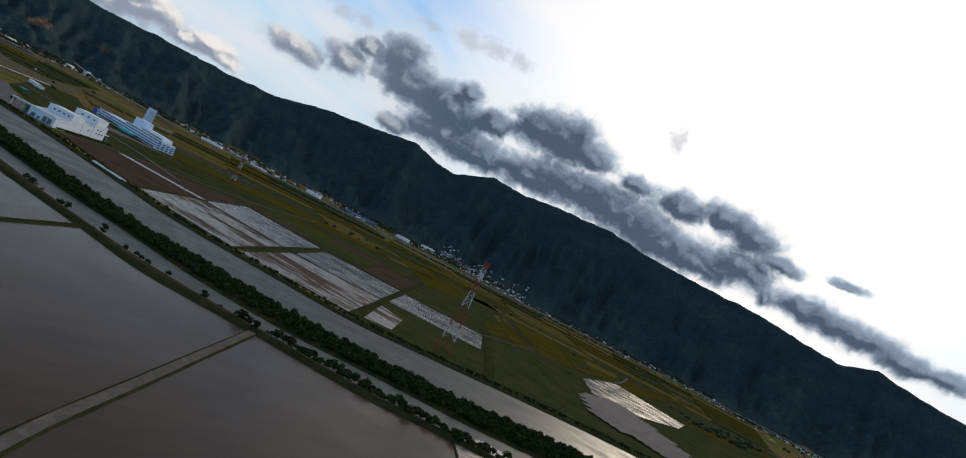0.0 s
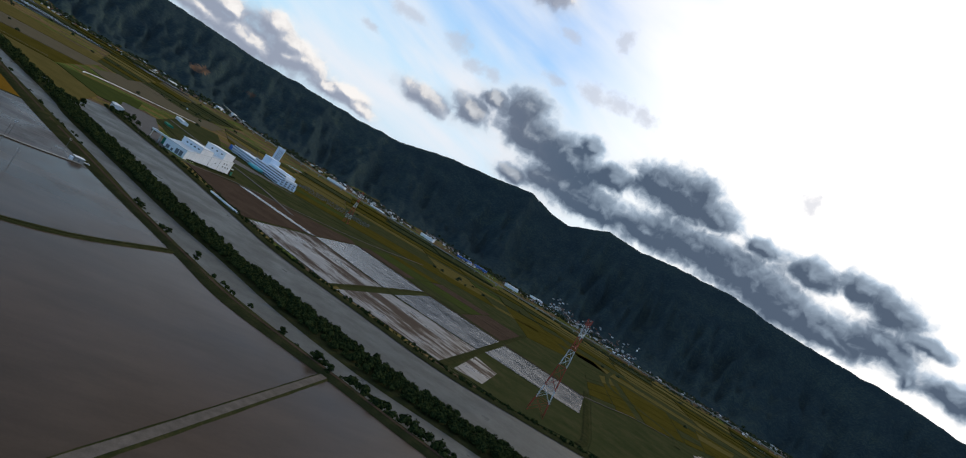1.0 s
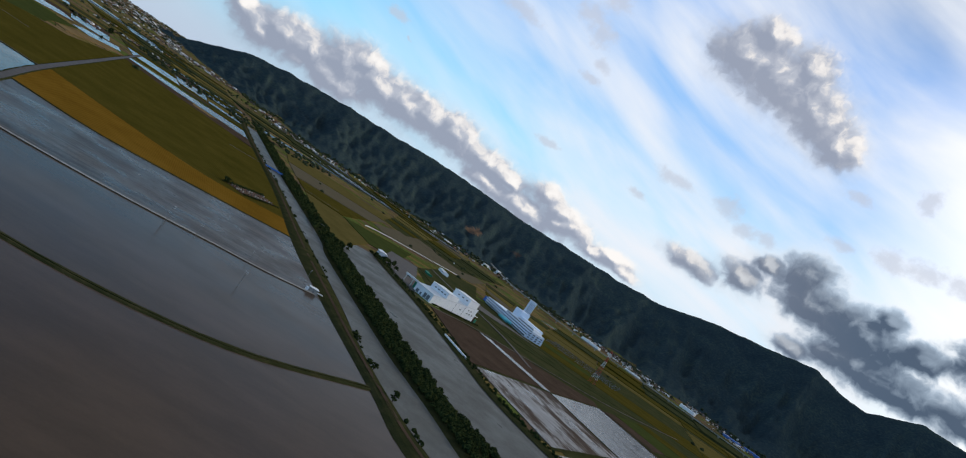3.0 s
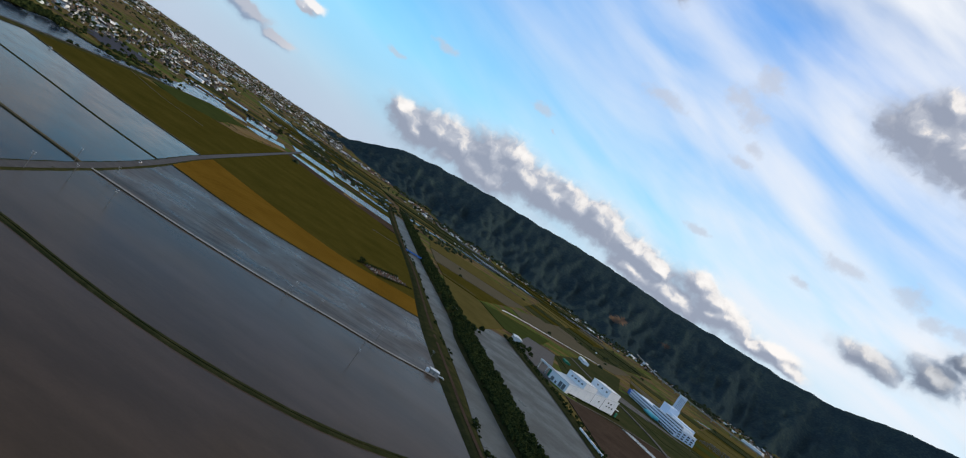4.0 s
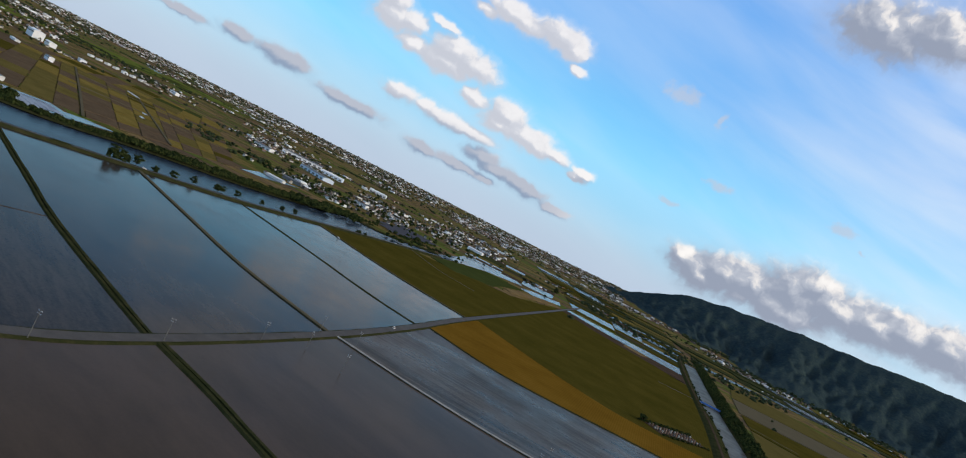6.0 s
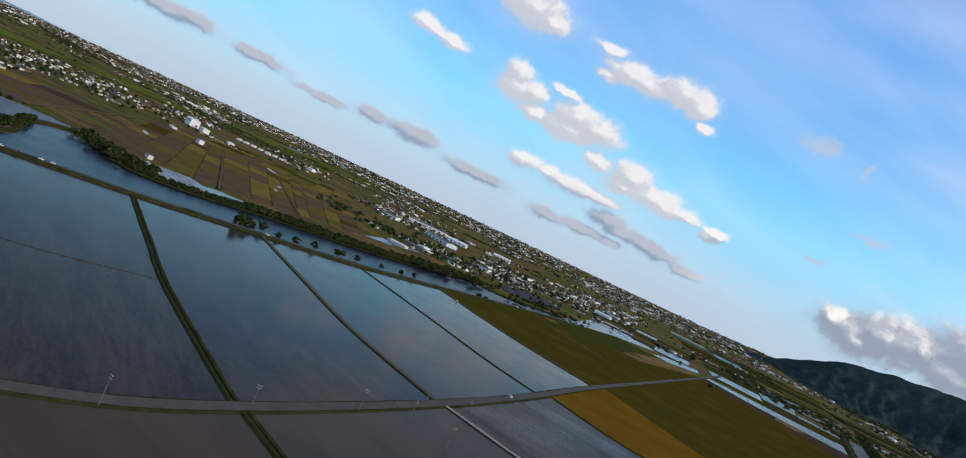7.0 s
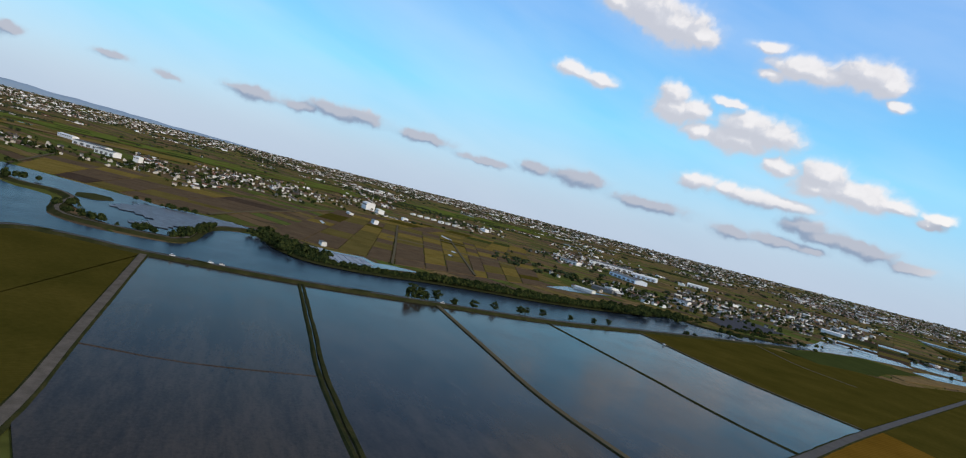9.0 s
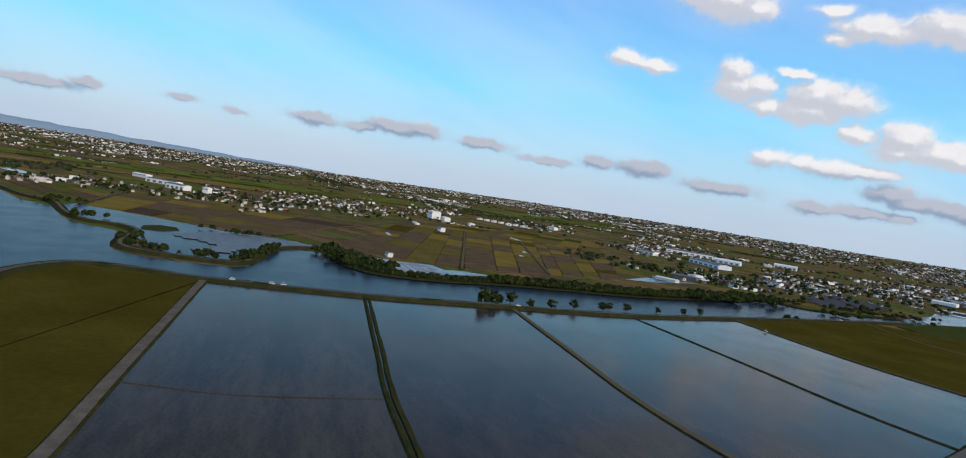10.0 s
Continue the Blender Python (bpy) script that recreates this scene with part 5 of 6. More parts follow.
# ---- houses, plant, pylons ----
def gable(bm_wall, bm_roof, w, d, h, rise, over=0.6):
    add_box(bm_wall, (-w / 2, -d / 2, -1.5), (w / 2, d / 2, h))
    v = [bm_wall.verts.new(p) for p in ((-w / 2, -d / 2, h), (-w / 2, d / 2, h), (-w / 2, 0, h + rise), (w / 2, -d / 2, h), (w / 2, d / 2, h), (w / 2, 0, h + rise))]
    bm_wall.faces.new((v[0], v[2], v[1]))
    bm_wall.faces.new((v[3], v[4], v[5]))
    slope = rise / (d / 2)
    for s in (-1, 1):
        y, z = s * (d / 2 + over), h - over * slope
        lo = [(-w / 2 - over, y, z), (w / 2 + over, y, z), (w / 2 + over, 0, h + rise), (-w / 2 - over, 0, h + rise)]
        a = [bm_roof.verts.new(p) for p in lo]
        b = [bm_roof.verts.new((p[0], p[1], p[2] + 0.3)) for p in lo]
        bm_roof.faces.new(a)
        bm_roof.faces.new(b[::-1])
        for i in range(4):
            bm_roof.faces.new((a[i], a[(i + 1) % 4], b[(i + 1) % 4], b[i]))


def house(kind, m):
    """A farmhouse: walls with windows, a tiled gable roof, sometimes a lower wing."""
    w, d, h, rise, wing = ((10, 7, 5.2, 2.2, True), (8.5, 7.5, 5.4, 2.0, False), (12, 7, 3.6, 2.3, True), (7.5, 6.5, 5.2, 1.7, False))[kind]
    root = empty("house", m, ("two-storey farmhouse with dark tiled gable roof and wing", "two-storey house with tiled gable roof", "long low farmhouse with tiled roof", "small house with grey tiled roof")[kind], "house", "village houses")
    bw, br = bmesh.new(), bmesh.new()
    gable(bw, br, w, d, h, rise)
    part("wall", bw, M["wall"], root)
    part("roof", br, M["tile"], root)
    if wing:
        bw, br = bmesh.new(), bmesh.new()
        gable(bw, br, w * 0.55, d * 0.7, h * 0.55, rise * 0.6)
        for b in (bw, br):
            bmesh.ops.translate(b, vec=(w * 0.35, -d * 0.75, 0), verts=b.verts)
        part("wing_wall", bw, M["wall"], root)
        part("wing_roof", br, M["tile"], root)
    for x in (-w * 0.28, w * 0.22):
        for z in ([1.4, 4.0] if h > 5 else [1.4]):
            box("window", (x - 0.9, -d / 2 - 0.08, z), (x + 0.9, -d / 2 + 0.05, z + 1.2), M["glass_dark"], root)
    return root


rng = np.random.default_rng(21)
VILLAGES = [(-1364, -391, 110, 30, 22), (-1492, -302, 70, 30, 18), (-1223, -552, 60, 40, 22), (-1175, -617, 50, 30, 14), (-1303, -442, 60, 20, 12), (-1552, -217, 50, 30, 14), (-1891, -152, 120, 40, 24),
            (-1248, 434, 60, 50, 26), (-1337, 540, 60, 50, 24), (-1462, 898, 90, 50, 22), (-1276, 670, 40, 40, 16), (-1650, 858, 120, 60, 26)]
makers = [house(k, pose(0, 0, 0)) for k in range(4)]
used = [False] * 4
for cx, cy, sx, sy, n in VILLAGES:
    for _ in range(n):
        x, y = cx + rng.normal() * sx, cy + rng.normal() * sy
        k = int(rng.integers(0, 4))
        m = pose(x, y, height_plain(x, y) + 0.8, 0, 0, float(rng.choice([22, 112, 202, 40]) + rng.normal() * 6)) @ Matrix.Scale(float(rng.uniform(0.68, 0.86)), 4)
        if used[k]:
            copy_thing(makers[k], m)
        else:
            used[k] = True
            makers[k].matrix_basis = m


groves = []
for cx, cy, sx, sy, n in VILLAGES:
    for _ in range(n * 2):
        x, y = cx + rng.normal() * sx * 1.2, cy + rng.normal() * sy * 1.3
        r = rng.uniform(2.0, 4.5)
        groves.append((x, y, height_plain(x, y) + 0.8 + r, r, r * rng.uniform(0.9, 1.4)))
leaves("village_trees", groves, M["leaf"], None, "dark garden trees among village houses", "trees", seed=17, per=24, leaf=0.5)


def shed(name, x, y, w, d, h, turn, wall, roof, label, category="shed", bays=0, windows=0):
    """A low-pitched hall: walls, roof, doors or windows in rows."""
    root = empty(name, pose(x, y, height_plain(x, y) + 0.8, 0, 0, turn), label, category)
    bw, br = bmesh.new(), bmesh.new()
    gable(bw, br, w, d, h, d * 0.09, 0.5)
    part("wall", bw, M[wall], root)
    part("roof", br, M[roof], root)
    for s in (-1, 1):
        for i in range(bays):
            u = -w / 2 + w * (i + 0.5) / bays
            box("door", (u - w / bays * 0.28, s * d / 2 - 0.1, 0), (u + w / bays * 0.28, s * d / 2 + 0.1, h * 0.6), M["grey_roof"], root)
        for i in range(windows):
            u = -w / 2 + w * (i + 0.5) / windows
            box("window", (u - w / windows * 0.3, s * d / 2 - 0.1, h * 0.62), (u + w / windows * 0.3, s * d / 2 + 0.1, h * 0.8), M["glass_dark"], root)
    return root


HALLS = [(-1682, -717, 52, 16, 6.8, 60, "white", "white", 0, 8), (-1552, -602, 82, 20, 7.6, 70, "white", "grey_roof", 5, 0), (-1447, -522, 45, 20, 8.5, 70, "white", "grey_roof", 4, 0), (-1462, -472, 13, 12, 10.2, 70, "white", "white", 0, 3),
         (-1896, -57, 45, 24, 17, 20, "white", "white", 0, 10), (-1841, -22, 30, 16, 9.3, 20, "white", "white", 0, 6), (-1405, -2, 22, 9, 7.6, 20, "white", "grey_roof", 0, 5), (-1512, -62, 30, 9, 3.4, 20, "cloth", "cloth", 0, 0),
         (-2021, 658, 127, 32, 8.5, 72, "white", "grey_roof", 8, 0), (-1672, 598, 135, 32, 7.6, 10, "pale_blue", "grey_roof", 6, 0), (-2061, 948, 60, 27, 9.3, 60, "white", "white", 5, 0), (-1891, 718, 67, 32, 7.6, 60, "pale_blue", "white", 5, 0),
         (-1771, 478, 52, 24, 6.8, 40, "white", "grey_roof", 4, 0), (-1183, 398, 37, 16, 4.2, 50, "grey_roof", "grey_roof", 0, 0), (-1093, 343, 30, 14, 3.4, 50, "cloth", "cloth", 0, 0), (-2290, 298, 30, 16, 7.6, 30, "white", "white", 0, 4),
         (-1333, 598, 30, 16, 6.8, 40, "white", "grey_roof", 0, 4), (-1552, 1058, 45, 20, 6, 40, "white", "white", 0, 0), (-1692, 1178, 52, 17, 5.1, 40, "white", "grey_roof", 0, 0)]
for x, y, w, d, h, turn, wall, roof, bays, wins in HALLS:
    shed("hall", x, y, w, d, h, turn, wall, roof, "long low hall with pale walls beside fields" if h < 9.5 else "tall white hall with rows of windows", "building", bays, wins)
for i in range(7):
    shed("greenhouse", -2210 + i * 9, 60 + i * 22, 26, 10, 4, -20, "cloth", "cloth", "pale film greenhouse in a row", "greenhouse")

# houses by the canal and the yard
shed("canal_house", -352, 668, 9, 7, 3.4, -60, "cloth", "grey_roof", "small pale canal house with grey roof", "house", 0, 4)
shed("yard_house", -322, 812, 20, 12, 5.5, -58, "cloth", "cloth", "low white house on the canal bank", "house", 0, 5)
shed("yard_shed", -344, 1220, 44, 12, 5, -58, "white", "cloth", "pale shed with ribbed roof", "shed", 0, 6)
shed("net_store", -306, 1005, 24, 9, 2.6, -58, "green_net", "green_net", "store under green sheeting", "store")


def plant_hall():
    """White plant building beside the canal: a hall whose roof climbs, two full-depth boxes on it, gable doors, fenced yard."""
    a, e = Vector((-199, 711)), Vector((-160, 799))
    turn, L, Dp = math.degrees(math.atan2((e - a).y, (e - a).x)), (e - a).length, 33
    root = empty("plant_hall", pose(a.x, a.y, 0, 0, 0, turn), "large white plant hall with two pale boxes on its roof", "factory")

    def roof_z(x):
        return 10.3 + 8.1 * x / L

    bm = bmesh.new()
    for p in add_box(bm, (0, 0, -1), (L, Dp, 10)):
        if p.co.z > 5:
            p.co.z = roof_z(p.co.x)
    part("body", bm, M["white"], root, "white ribbed wall panels")
    bm = bmesh.new()
    for p in add_box(bm, (-0.6, -0.6, 0), (L + 0.6, Dp + 0.6, 1)):
        p.co.z = roof_z(p.co.x) + (0.0 if p.co.z < 0.5 else 0.6)
    part("roof", bm, M["cloth"], root, "pale sheet roof")
    for k in range(1, 14):
        x = L * k / 14
        wide = 0.3 if k in (7, 10) else 0.08
        box("wall_joint", (x - wide, -0.1, 0), (x + wide, 0.05, roof_z(x) - 0.4), M["grey_roof"] if wide > 0.2 else M["cloth"], root)
    for x0, x1, z0, z1, n in ((L * 0.25, L * 0.49, 11.5, 20.5, 4), (L * 0.73, L * 0.95, 15.5, 26.5, 3)):
        roof_box = box("roof_box", (x0, -0.05, z0), (x1, Dp * 0.97, z1), M["white"], root, "tall white roof box")
        box("cornice", (x0 - 0.4, -0.5, z1), (x1 + 0.4, Dp * 0.97 + 0.4, z1 + 0.5), M["cloth"], roof_box)
        for k in range(n):
            y = 4 + k * (Dp - 8) / n
            box("window", (x0 - 0.2, y, z1 - 4.6), (x0 + 0.1, y + 2.6, z1 - 3.0), M["glass_dark"], roof_box)
    for k, (y, w, h) in enumerate(((3.5, 5, 6.5), (9.5, 5, 6.5), (18, 3, 3.2), (24, 5, 4.5))):
        box("gable_door", (-0.2, y, 0), (0.1, y + w, h), M["grey_roof"], root, "grey roller door")
    for x, z in ((0.62, 8), (0.80, 12), (0.86, 12), (0.80, 7.5), (0.86, 7.5), (0.92, 7.5)):
        box("window", (L * x, -0.2, z), (L * x + 2.4, 0.1, z + 1.6), M["glass_dark"], root)
    # closed dark brown box; its colour stands in for shade inside the bay
    box("loading_bay", (L, 2, -1), (L + 7, 14, 9.5), M["bark"], root, "loading bay as a solid box, its inner shade painted dark")
    box("bay_roof", (L, 0, 9.5), (L + 8, 16, 10.1), M["cloth"], root)
    box("annex", (L + 7.1, 1, -1), (L + 11, 15, 6), M["green_net"], root, "green clad annex")
    box("back_annex", (6, Dp, -1), (20, Dp + 9, 9), M["green_net"], root, "green clad annex")
    box("conveyor", (1.5, Dp, 9.2), (4.2, Dp + 26, 11.4), M["cloth"], root, "long pale covered conveyor")
    for y in (Dp + 10, Dp + 24):
        box("conveyor_leg", (2.4, y, -1), (3.3, y + 0.9, 9.2), M["steel"], root)


def office_block():
    """Stepped office block with balcony bands and a turquoise entrance roof; a square tower behind it."""
    a, e = Vector((-254, 1272)), Vector((-128, 1122))
    L = (e - a).length
    root = empty("plant_office", pose(a.x, a.y, 0, 0, 0, math.degrees(math.atan2((e - a).y, (e - a).x))), "long white stepped office block tinted shade blue, with balcony bands", "building")
    H = 4.0
    for i, (x0, x1, y0, y1) in enumerate(((10, L, 0, 42), (2, L, 3, 42), (0, L - 2, 7, 42), (L * 0.40, L - 2, 12, 42), (L * 0.62, L - 10, 16, 38))):
        z = i * H
        storey = box("storey", (x0, y0, z - (1 if i == 0 else 0)), (x1, y1, z + H), M["white"] if i > 2 else M["pale_blue"], root)
        box("balcony", (x0 - 0.8, y0 - 1.4, z + H - 0.3), (x1 + 0.5, y0 + 0.1, z + H + 0.9), M["white"], storey, "white balcony band")
        n = int((x1 - x0) / (5 if i == 0 else 9))
        for k in range(n):
            u = x0 + (x1 - x0) * (k + 0.5) / n
            wide = 1.9 if i == 0 else 4.2
            box("window", (u - wide, y0 - 0.15, z + (0.5 if i == 0 else 1.2)), (u + wide, y0 + 0.1, z + (3.3 if i == 0 else 2.6)), M["glass_dark"], storey)
    for k in range(4):
        for z in (2, 6, 10):
            box("end_window", (L - 0.1, 6 + k * 9, z), (L + 0.15, 11 + k * 9, z + 2), M["glass_dark"], root)
    box("entrance_roof", (L * 0.56, -18, -0.5), (L * 0.74, -3, 5), M["turquoise"], root, "turquoise entrance roof", bevel=1.6)
    box("lift_house", (L * 0.36, 30, 8), (L * 0.50, 52, 31), M["pale_blue"], root, "pale blue block behind the roof", bevel=0.5)
    box("link_block", (L * 0.50, 34, 8), (L * 0.86, 50, 22), M["pale_blue"], root)
    box("blue_tank_house", (-22, 10, -1), (-8, 22, 9), M["blue_sheet"], root, "small blue shed")
    box("tank_house", (-6, 8, -1), (6, 24, 8), M["pale_blue"], root)
    root = empty("chimney_tower", pose(-177, 1350, 0, 0, 0, 25), "tall pale square chimney tower beside the plant", "tower")
    bm = bmesh.new()
    add_box(bm, (-7, -6, -1), (7, 6, 54), bevel=0.6)
    part("shaft", bm, M["pale_blue"], root)
    box("cap", (-7.5, -6.5, 53.6), (7.5, 6.5, 54.6), M["white"], root)
    for k in range(4):
        box("slit", (-5.2 + k * 3.0, -6.2, 8), (-4.2 + k * 3.0, -5.8, 50), M["pale_panel"], root)


plant_hall()
office_block()
hedge = []
for k in range(60):
    p = Vector((-199, 711)).lerp(Vector((-156, 808)), k / 59) + Vector((5.5, -2.4))
    hedge.append((p.x, p.y, 1.1, 1.5, 1.6 + 0.6 * math.sin(k * 2.3)))
leaves("plant_hedge", hedge, M["leaf"], None, "row of clipped dark shrubs beside a white hall", "hedge", seed=23, per=40, leaf=0.4)


def pylon(x, y, height, turn, label):
    """Lattice pylon: four leaning legs, braces in red and white bands, three pairs of arms."""
    root = empty("pylon", pose(x, y, 0, 0, 0, turn), label, "pylon", "power pylons")
    base, waist = height * 0.085, height * 0.022

    def half(z):
        t = z / height
        return base + (waist - base) * min(1, t / 0.72) ** 0.8

    levels = [0, 0.14, 0.27, 0.39, 0.50, 0.59, 0.67, 0.74, 0.81, 0.87, 0.93, 1.0]
    k = height / 90
    for band in range(len(levels) - 1):
        z0, z1 = levels[band] * height, levels[band + 1] * height
        a, b = half(z0), half(z1)
        corners = ((-1, -1), (1, -1), (1, 1), (-1, 1))
        m = M["red"] if band in (0, 2, 3, 6, 7, 10) else M["steel"]
        for i in range(4):
            (sx, sy), (tx, ty) = corners[i], corners[(i + 1) % 4]
            for name, p, q, r in (("leg", (sx * a, sy * a, z0), (sx * b, sy * b, z1), 0.26), ("brace", (sx * a, sy * a, z0), (tx * b, ty * b, z1), 0.13),
                                  ("brace", (tx * a, ty * a, z0), (sx * b, sy * b, z1), 0.13), ("tie", (sx * b, sy * b, z1), (tx * b, ty * b, z1), 0.13)):
                bm = bmesh.new()
                add_rod(bm, p, q, r * k, sides=5 if name == "leg" else 4)
                part(name, bm, m, root)
    for level in (0.70, 0.82, 0.94):
        z, r = level * height, height * 0.10
        bm = bmesh.new()
        for s in (-1, 1):
            for q in (-1, 1):
                add_rod(bm, (s * waist, q * waist, z), (s * r, 0, z + 1), 0.2 * k, sides=4)
                add_rod(bm, (s * waist, q * waist, z + height * 0.04), (s * r, 0, z + 1), 0.2 * k, sides=4)
            add_rod(bm, (s * r, 0, z + 1), (s * r, 0, z - 2.6 * k), 0.25 * k, sides=5)
        part("cross_arm", bm, M["red"] if level != 0.82 else M["steel"], root)


pylon(215, 390, 92, 70, "tall red and white lattice pylon in a weedy plot")
pylon(14, 1155, 68, 70, "red and white lattice pylon among fields")


def pole(x, y, height, turn, label="concrete utility pole beside a farm road"):
    root = empty("utility_pole", pose(x, y, 0.2, 0, 0, turn), label, "pole", "utility poles")
    bm = bmesh.new()
    add_rod(bm, (0, 0, -0.8), (0, 0, height), 0.16, 0.10, 8)
    part("shaft", bm, M["pole"], root)
    for z in (height - 0.4, height - 1.3):
        box("cross_bar", (-0.9, -0.06, z), (0.9, 0.06, z + 0.1), M["steel"], root)
    bm = bmesh.new()
    for u in (-0.75, 0.0, 0.75):
        add_rod(bm, (u, 0, height - 0.3), (u, 0, height - 0.05), 0.06, sides=6)
    part("insulator", bm, M["white"], root)
    return root


first = pole(-248, 52, 9.5, 40)
for x, y in ((-275, 95), (-307, 141), (-348, 184), (-341, 204), (-314, 166), (-296, 179), (-248, 277), (-207, 312), (-213, 331), (-238, 262), (-176, 262), (-197, 377), (-252, 697), (-231, 285)):
    copy_thing(first, pose(x, y, 0.2, 0, 0, float((x * 7 + y * 3) % 90)))


def car(x, y, z, turn, paint, label):
    """Small car: shaped body, glazed cabin, four wheels with rims, lamps."""
    root = empty("car", pose(x, y, z, 0, 0, turn), label, "car")
    bm = bmesh.new()
    add_box(bm, (-1.75, -0.74, 0.28), (1.75, 0.74, 0.85), bevel=0.12)
    part("body", bm, M[paint], root)
    bm = bmesh.new()
    v = add_box(bm, (-1.35, -0.66, 0.85), (0.9, 0.66, 1.45))
    for p in v:
        if p.co.z > 1.2:
            p.co.x = p.co.x * 0.72 - 0.05
            p.co.y *= 0.86
    part("cabin", bm, M["glass_dark"], root, "dark glazed cabin")
    box("roof", (-1.05, -0.56, 1.42), (0.6, 0.56, 1.5), M[paint], root, bevel=0.03)
    for sx in (-1.1, 1.1):
        for sy in (-0.7, 0.7):
            bm = bmesh.new()
            add_rod(bm, (sx, sy - 0.1, 0.3), (sx, sy + 0.1, 0.3), 0.3, sides=14)
            wheel = part("wheel", bm, M["tyre"], root)
            bm = bmesh.new()
            add_rod(bm, (sx, sy - 0.11, 0.3), (sx, sy + 0.11, 0.3), 0.17, sides=10)
            part("rim", bm, M["steel"], wheel)
    for sy in (-0.5, 0.5):
        box("headlight", (1.72, sy - 0.16, 0.55), (1.78, sy + 0.16, 0.72), M["cloth"], root)
        box("tail_light", (-1.78, sy - 0.14, 0.6), (-1.72, sy + 0.14, 0.76), M["red"], root)


car(-410, 261, 0.54, 131, "car_white", "small white car on the farm road")
for x, y, paint in ((-574, -76, "car_white"), (-577, -66, "car_dark"), (-581, -53, "car_white"), (-583, -46, "car_white"), (-648, 110, "car_white"), (-907, 491, "car_white")):
    car(x, y, 1.76, 100, paint, "white car parked on the river dike" if paint == "car_white" else "dark car parked on the river dike")
car(-728, 330, 0.55, 20, "car_white", "white car parked beside the rice field")


def pump_house():
    """Pale block with a pipe at the end of the field track."""
    root = empty("pump_house", pose(-181, 362, 0.3, 0, 0, 40), "small pale pump house with pipes beside the canal dike", "pump house")
    box("wall", (-3.2, -2.2, -1), (3.2, 2.2, 3.0), M["concrete"], root)
    box("roof", (-3.6, -2.6, 3.0), (3.6, 2.6, 3.35), M["cloth"], root)
    box("door", (-0.6, -2.3, 0), (0.6, -2.15, 2.0), M["grey_roof"], root)
    bm = bmesh.new()
    add_rod(bm, (3.0, 0, 1.0), (8.0, 0.5, 1.2), 0.45, sides=10)
    add_rod(bm, (8.0, 0.5, 1.2), (9.0, 0.6, -0.8), 0.45, sides=10)
    part("pipe", bm, M["steel"], root, "grey steel pipe")
    box("tank", (-5.6, -1.4, -0.8), (-3.4, 1.2, 2.2), M["white"], root, bevel=0.3)


pump_house()
shed("pond_house", -860, -19, 9, 6, 3.6, 30, "cloth", "grey_roof", "small pale house at the edge of a fish pond", "house", 0, 2)


def canal_bridge():
    root = empty("canal_bridge", pose(-580, 896, 0, 0, 0, 58), "low blue girder bridge over the canal", "bridge")
    box("deck", (-26, -2, 1.6), (26, 2, 2.1), M["concrete"], root)
    for s in (-1, 1):
        box("girder", (-26, s * 2.1 - 0.2, 1.2), (26, s * 2.1 + 0.2, 3.2), M["blue_sheet"], root, "blue steel girder")
    for u in (-13, 0, 13):
        box("pier", (u - 0.5, -1.6, -1.5), (u + 0.5, 1.6, 1.6), M["concrete"], root)


canal_bridge()


def graveyard():
    """A small plot with rows of grave stones behind a copse."""
    rr = np.random.default_rng(5)
    root = empty("grave_plot", pose(-378, 554, 0.1), "small paved plot with rows of grey stones", "graveyard")
    box("paving", (-14, -36, -0.6), (8, 34, 0.25), M["soil"], root)
    for i in range(16):
        for j in range(3):
            x, y = -10 + j * 6 + rr.normal() * 0.3, -32 + i * 4 + rr.normal() * 0.3
            box("stone", (x - 0.6, y - 0.6, 0.2), (x + 0.6, y + 0.6, 1.4 + rr.random() * 0.8), M["concrete"] if rr.random() < 0.2 else M["tile"], root)


graveyard()
hedge = []
for k in range(34):
    y = 516 + k * 2.2
    hedge.append((-394 + math.sin(k * 1.7), y, 1.2, 1.6 + 0.5 * math.sin(k * 2.9), 1.8 + 0.5 * math.cos(k * 2.1)))
    if k % 3:
        hedge.append((-368 + math.sin(k * 2.7), y, 1.0, 1.3 + 0.4 * math.sin(k * 1.9), 1.4))
leaves("graveyard_hedge", hedge, M["leaf"], None, "dark uneven hedge round a small graveyard", "hedge", seed=29, per=44, leaf=0.38)


def cemetery():
    """Rows of small grey stones on the slope behind the plant."""
    rr = np.random.default_rng(15)
    verts, faces = [], []
    for i in range(34):
        for j in range(12):
            if rr.random() < 0.2:
                continue
            x, y = -118 + i * 5.4 + j * 1.5 + rr.normal() * 0.6, 1390 - i * 1.6 + j * 14 + rr.normal() * 1.2
            w, h, k = rr.uniform(0.5, 0.9), rr.uniform(1.0, 2.0), len(verts)
            verts += [(x + a * w, y + b * w, z) for z in (-0.6, h) for a, b in ((-1, -1), (1, -1), (1, 1), (-1, 1))]
            faces += [(k, k + 1, k + 5, k + 4), (k + 1, k + 2, k + 6, k + 5), (k + 2, k + 3, k + 7, k + 6), (k + 3, k, k + 4, k + 7), (k + 4, k + 5, k + 6, k + 7)]
    tagged(mesh("cemetery_stones", verts, faces, M["grey_roof"]), "rows of small grey grave stones", "graves", kind="stuff")


cemetery()


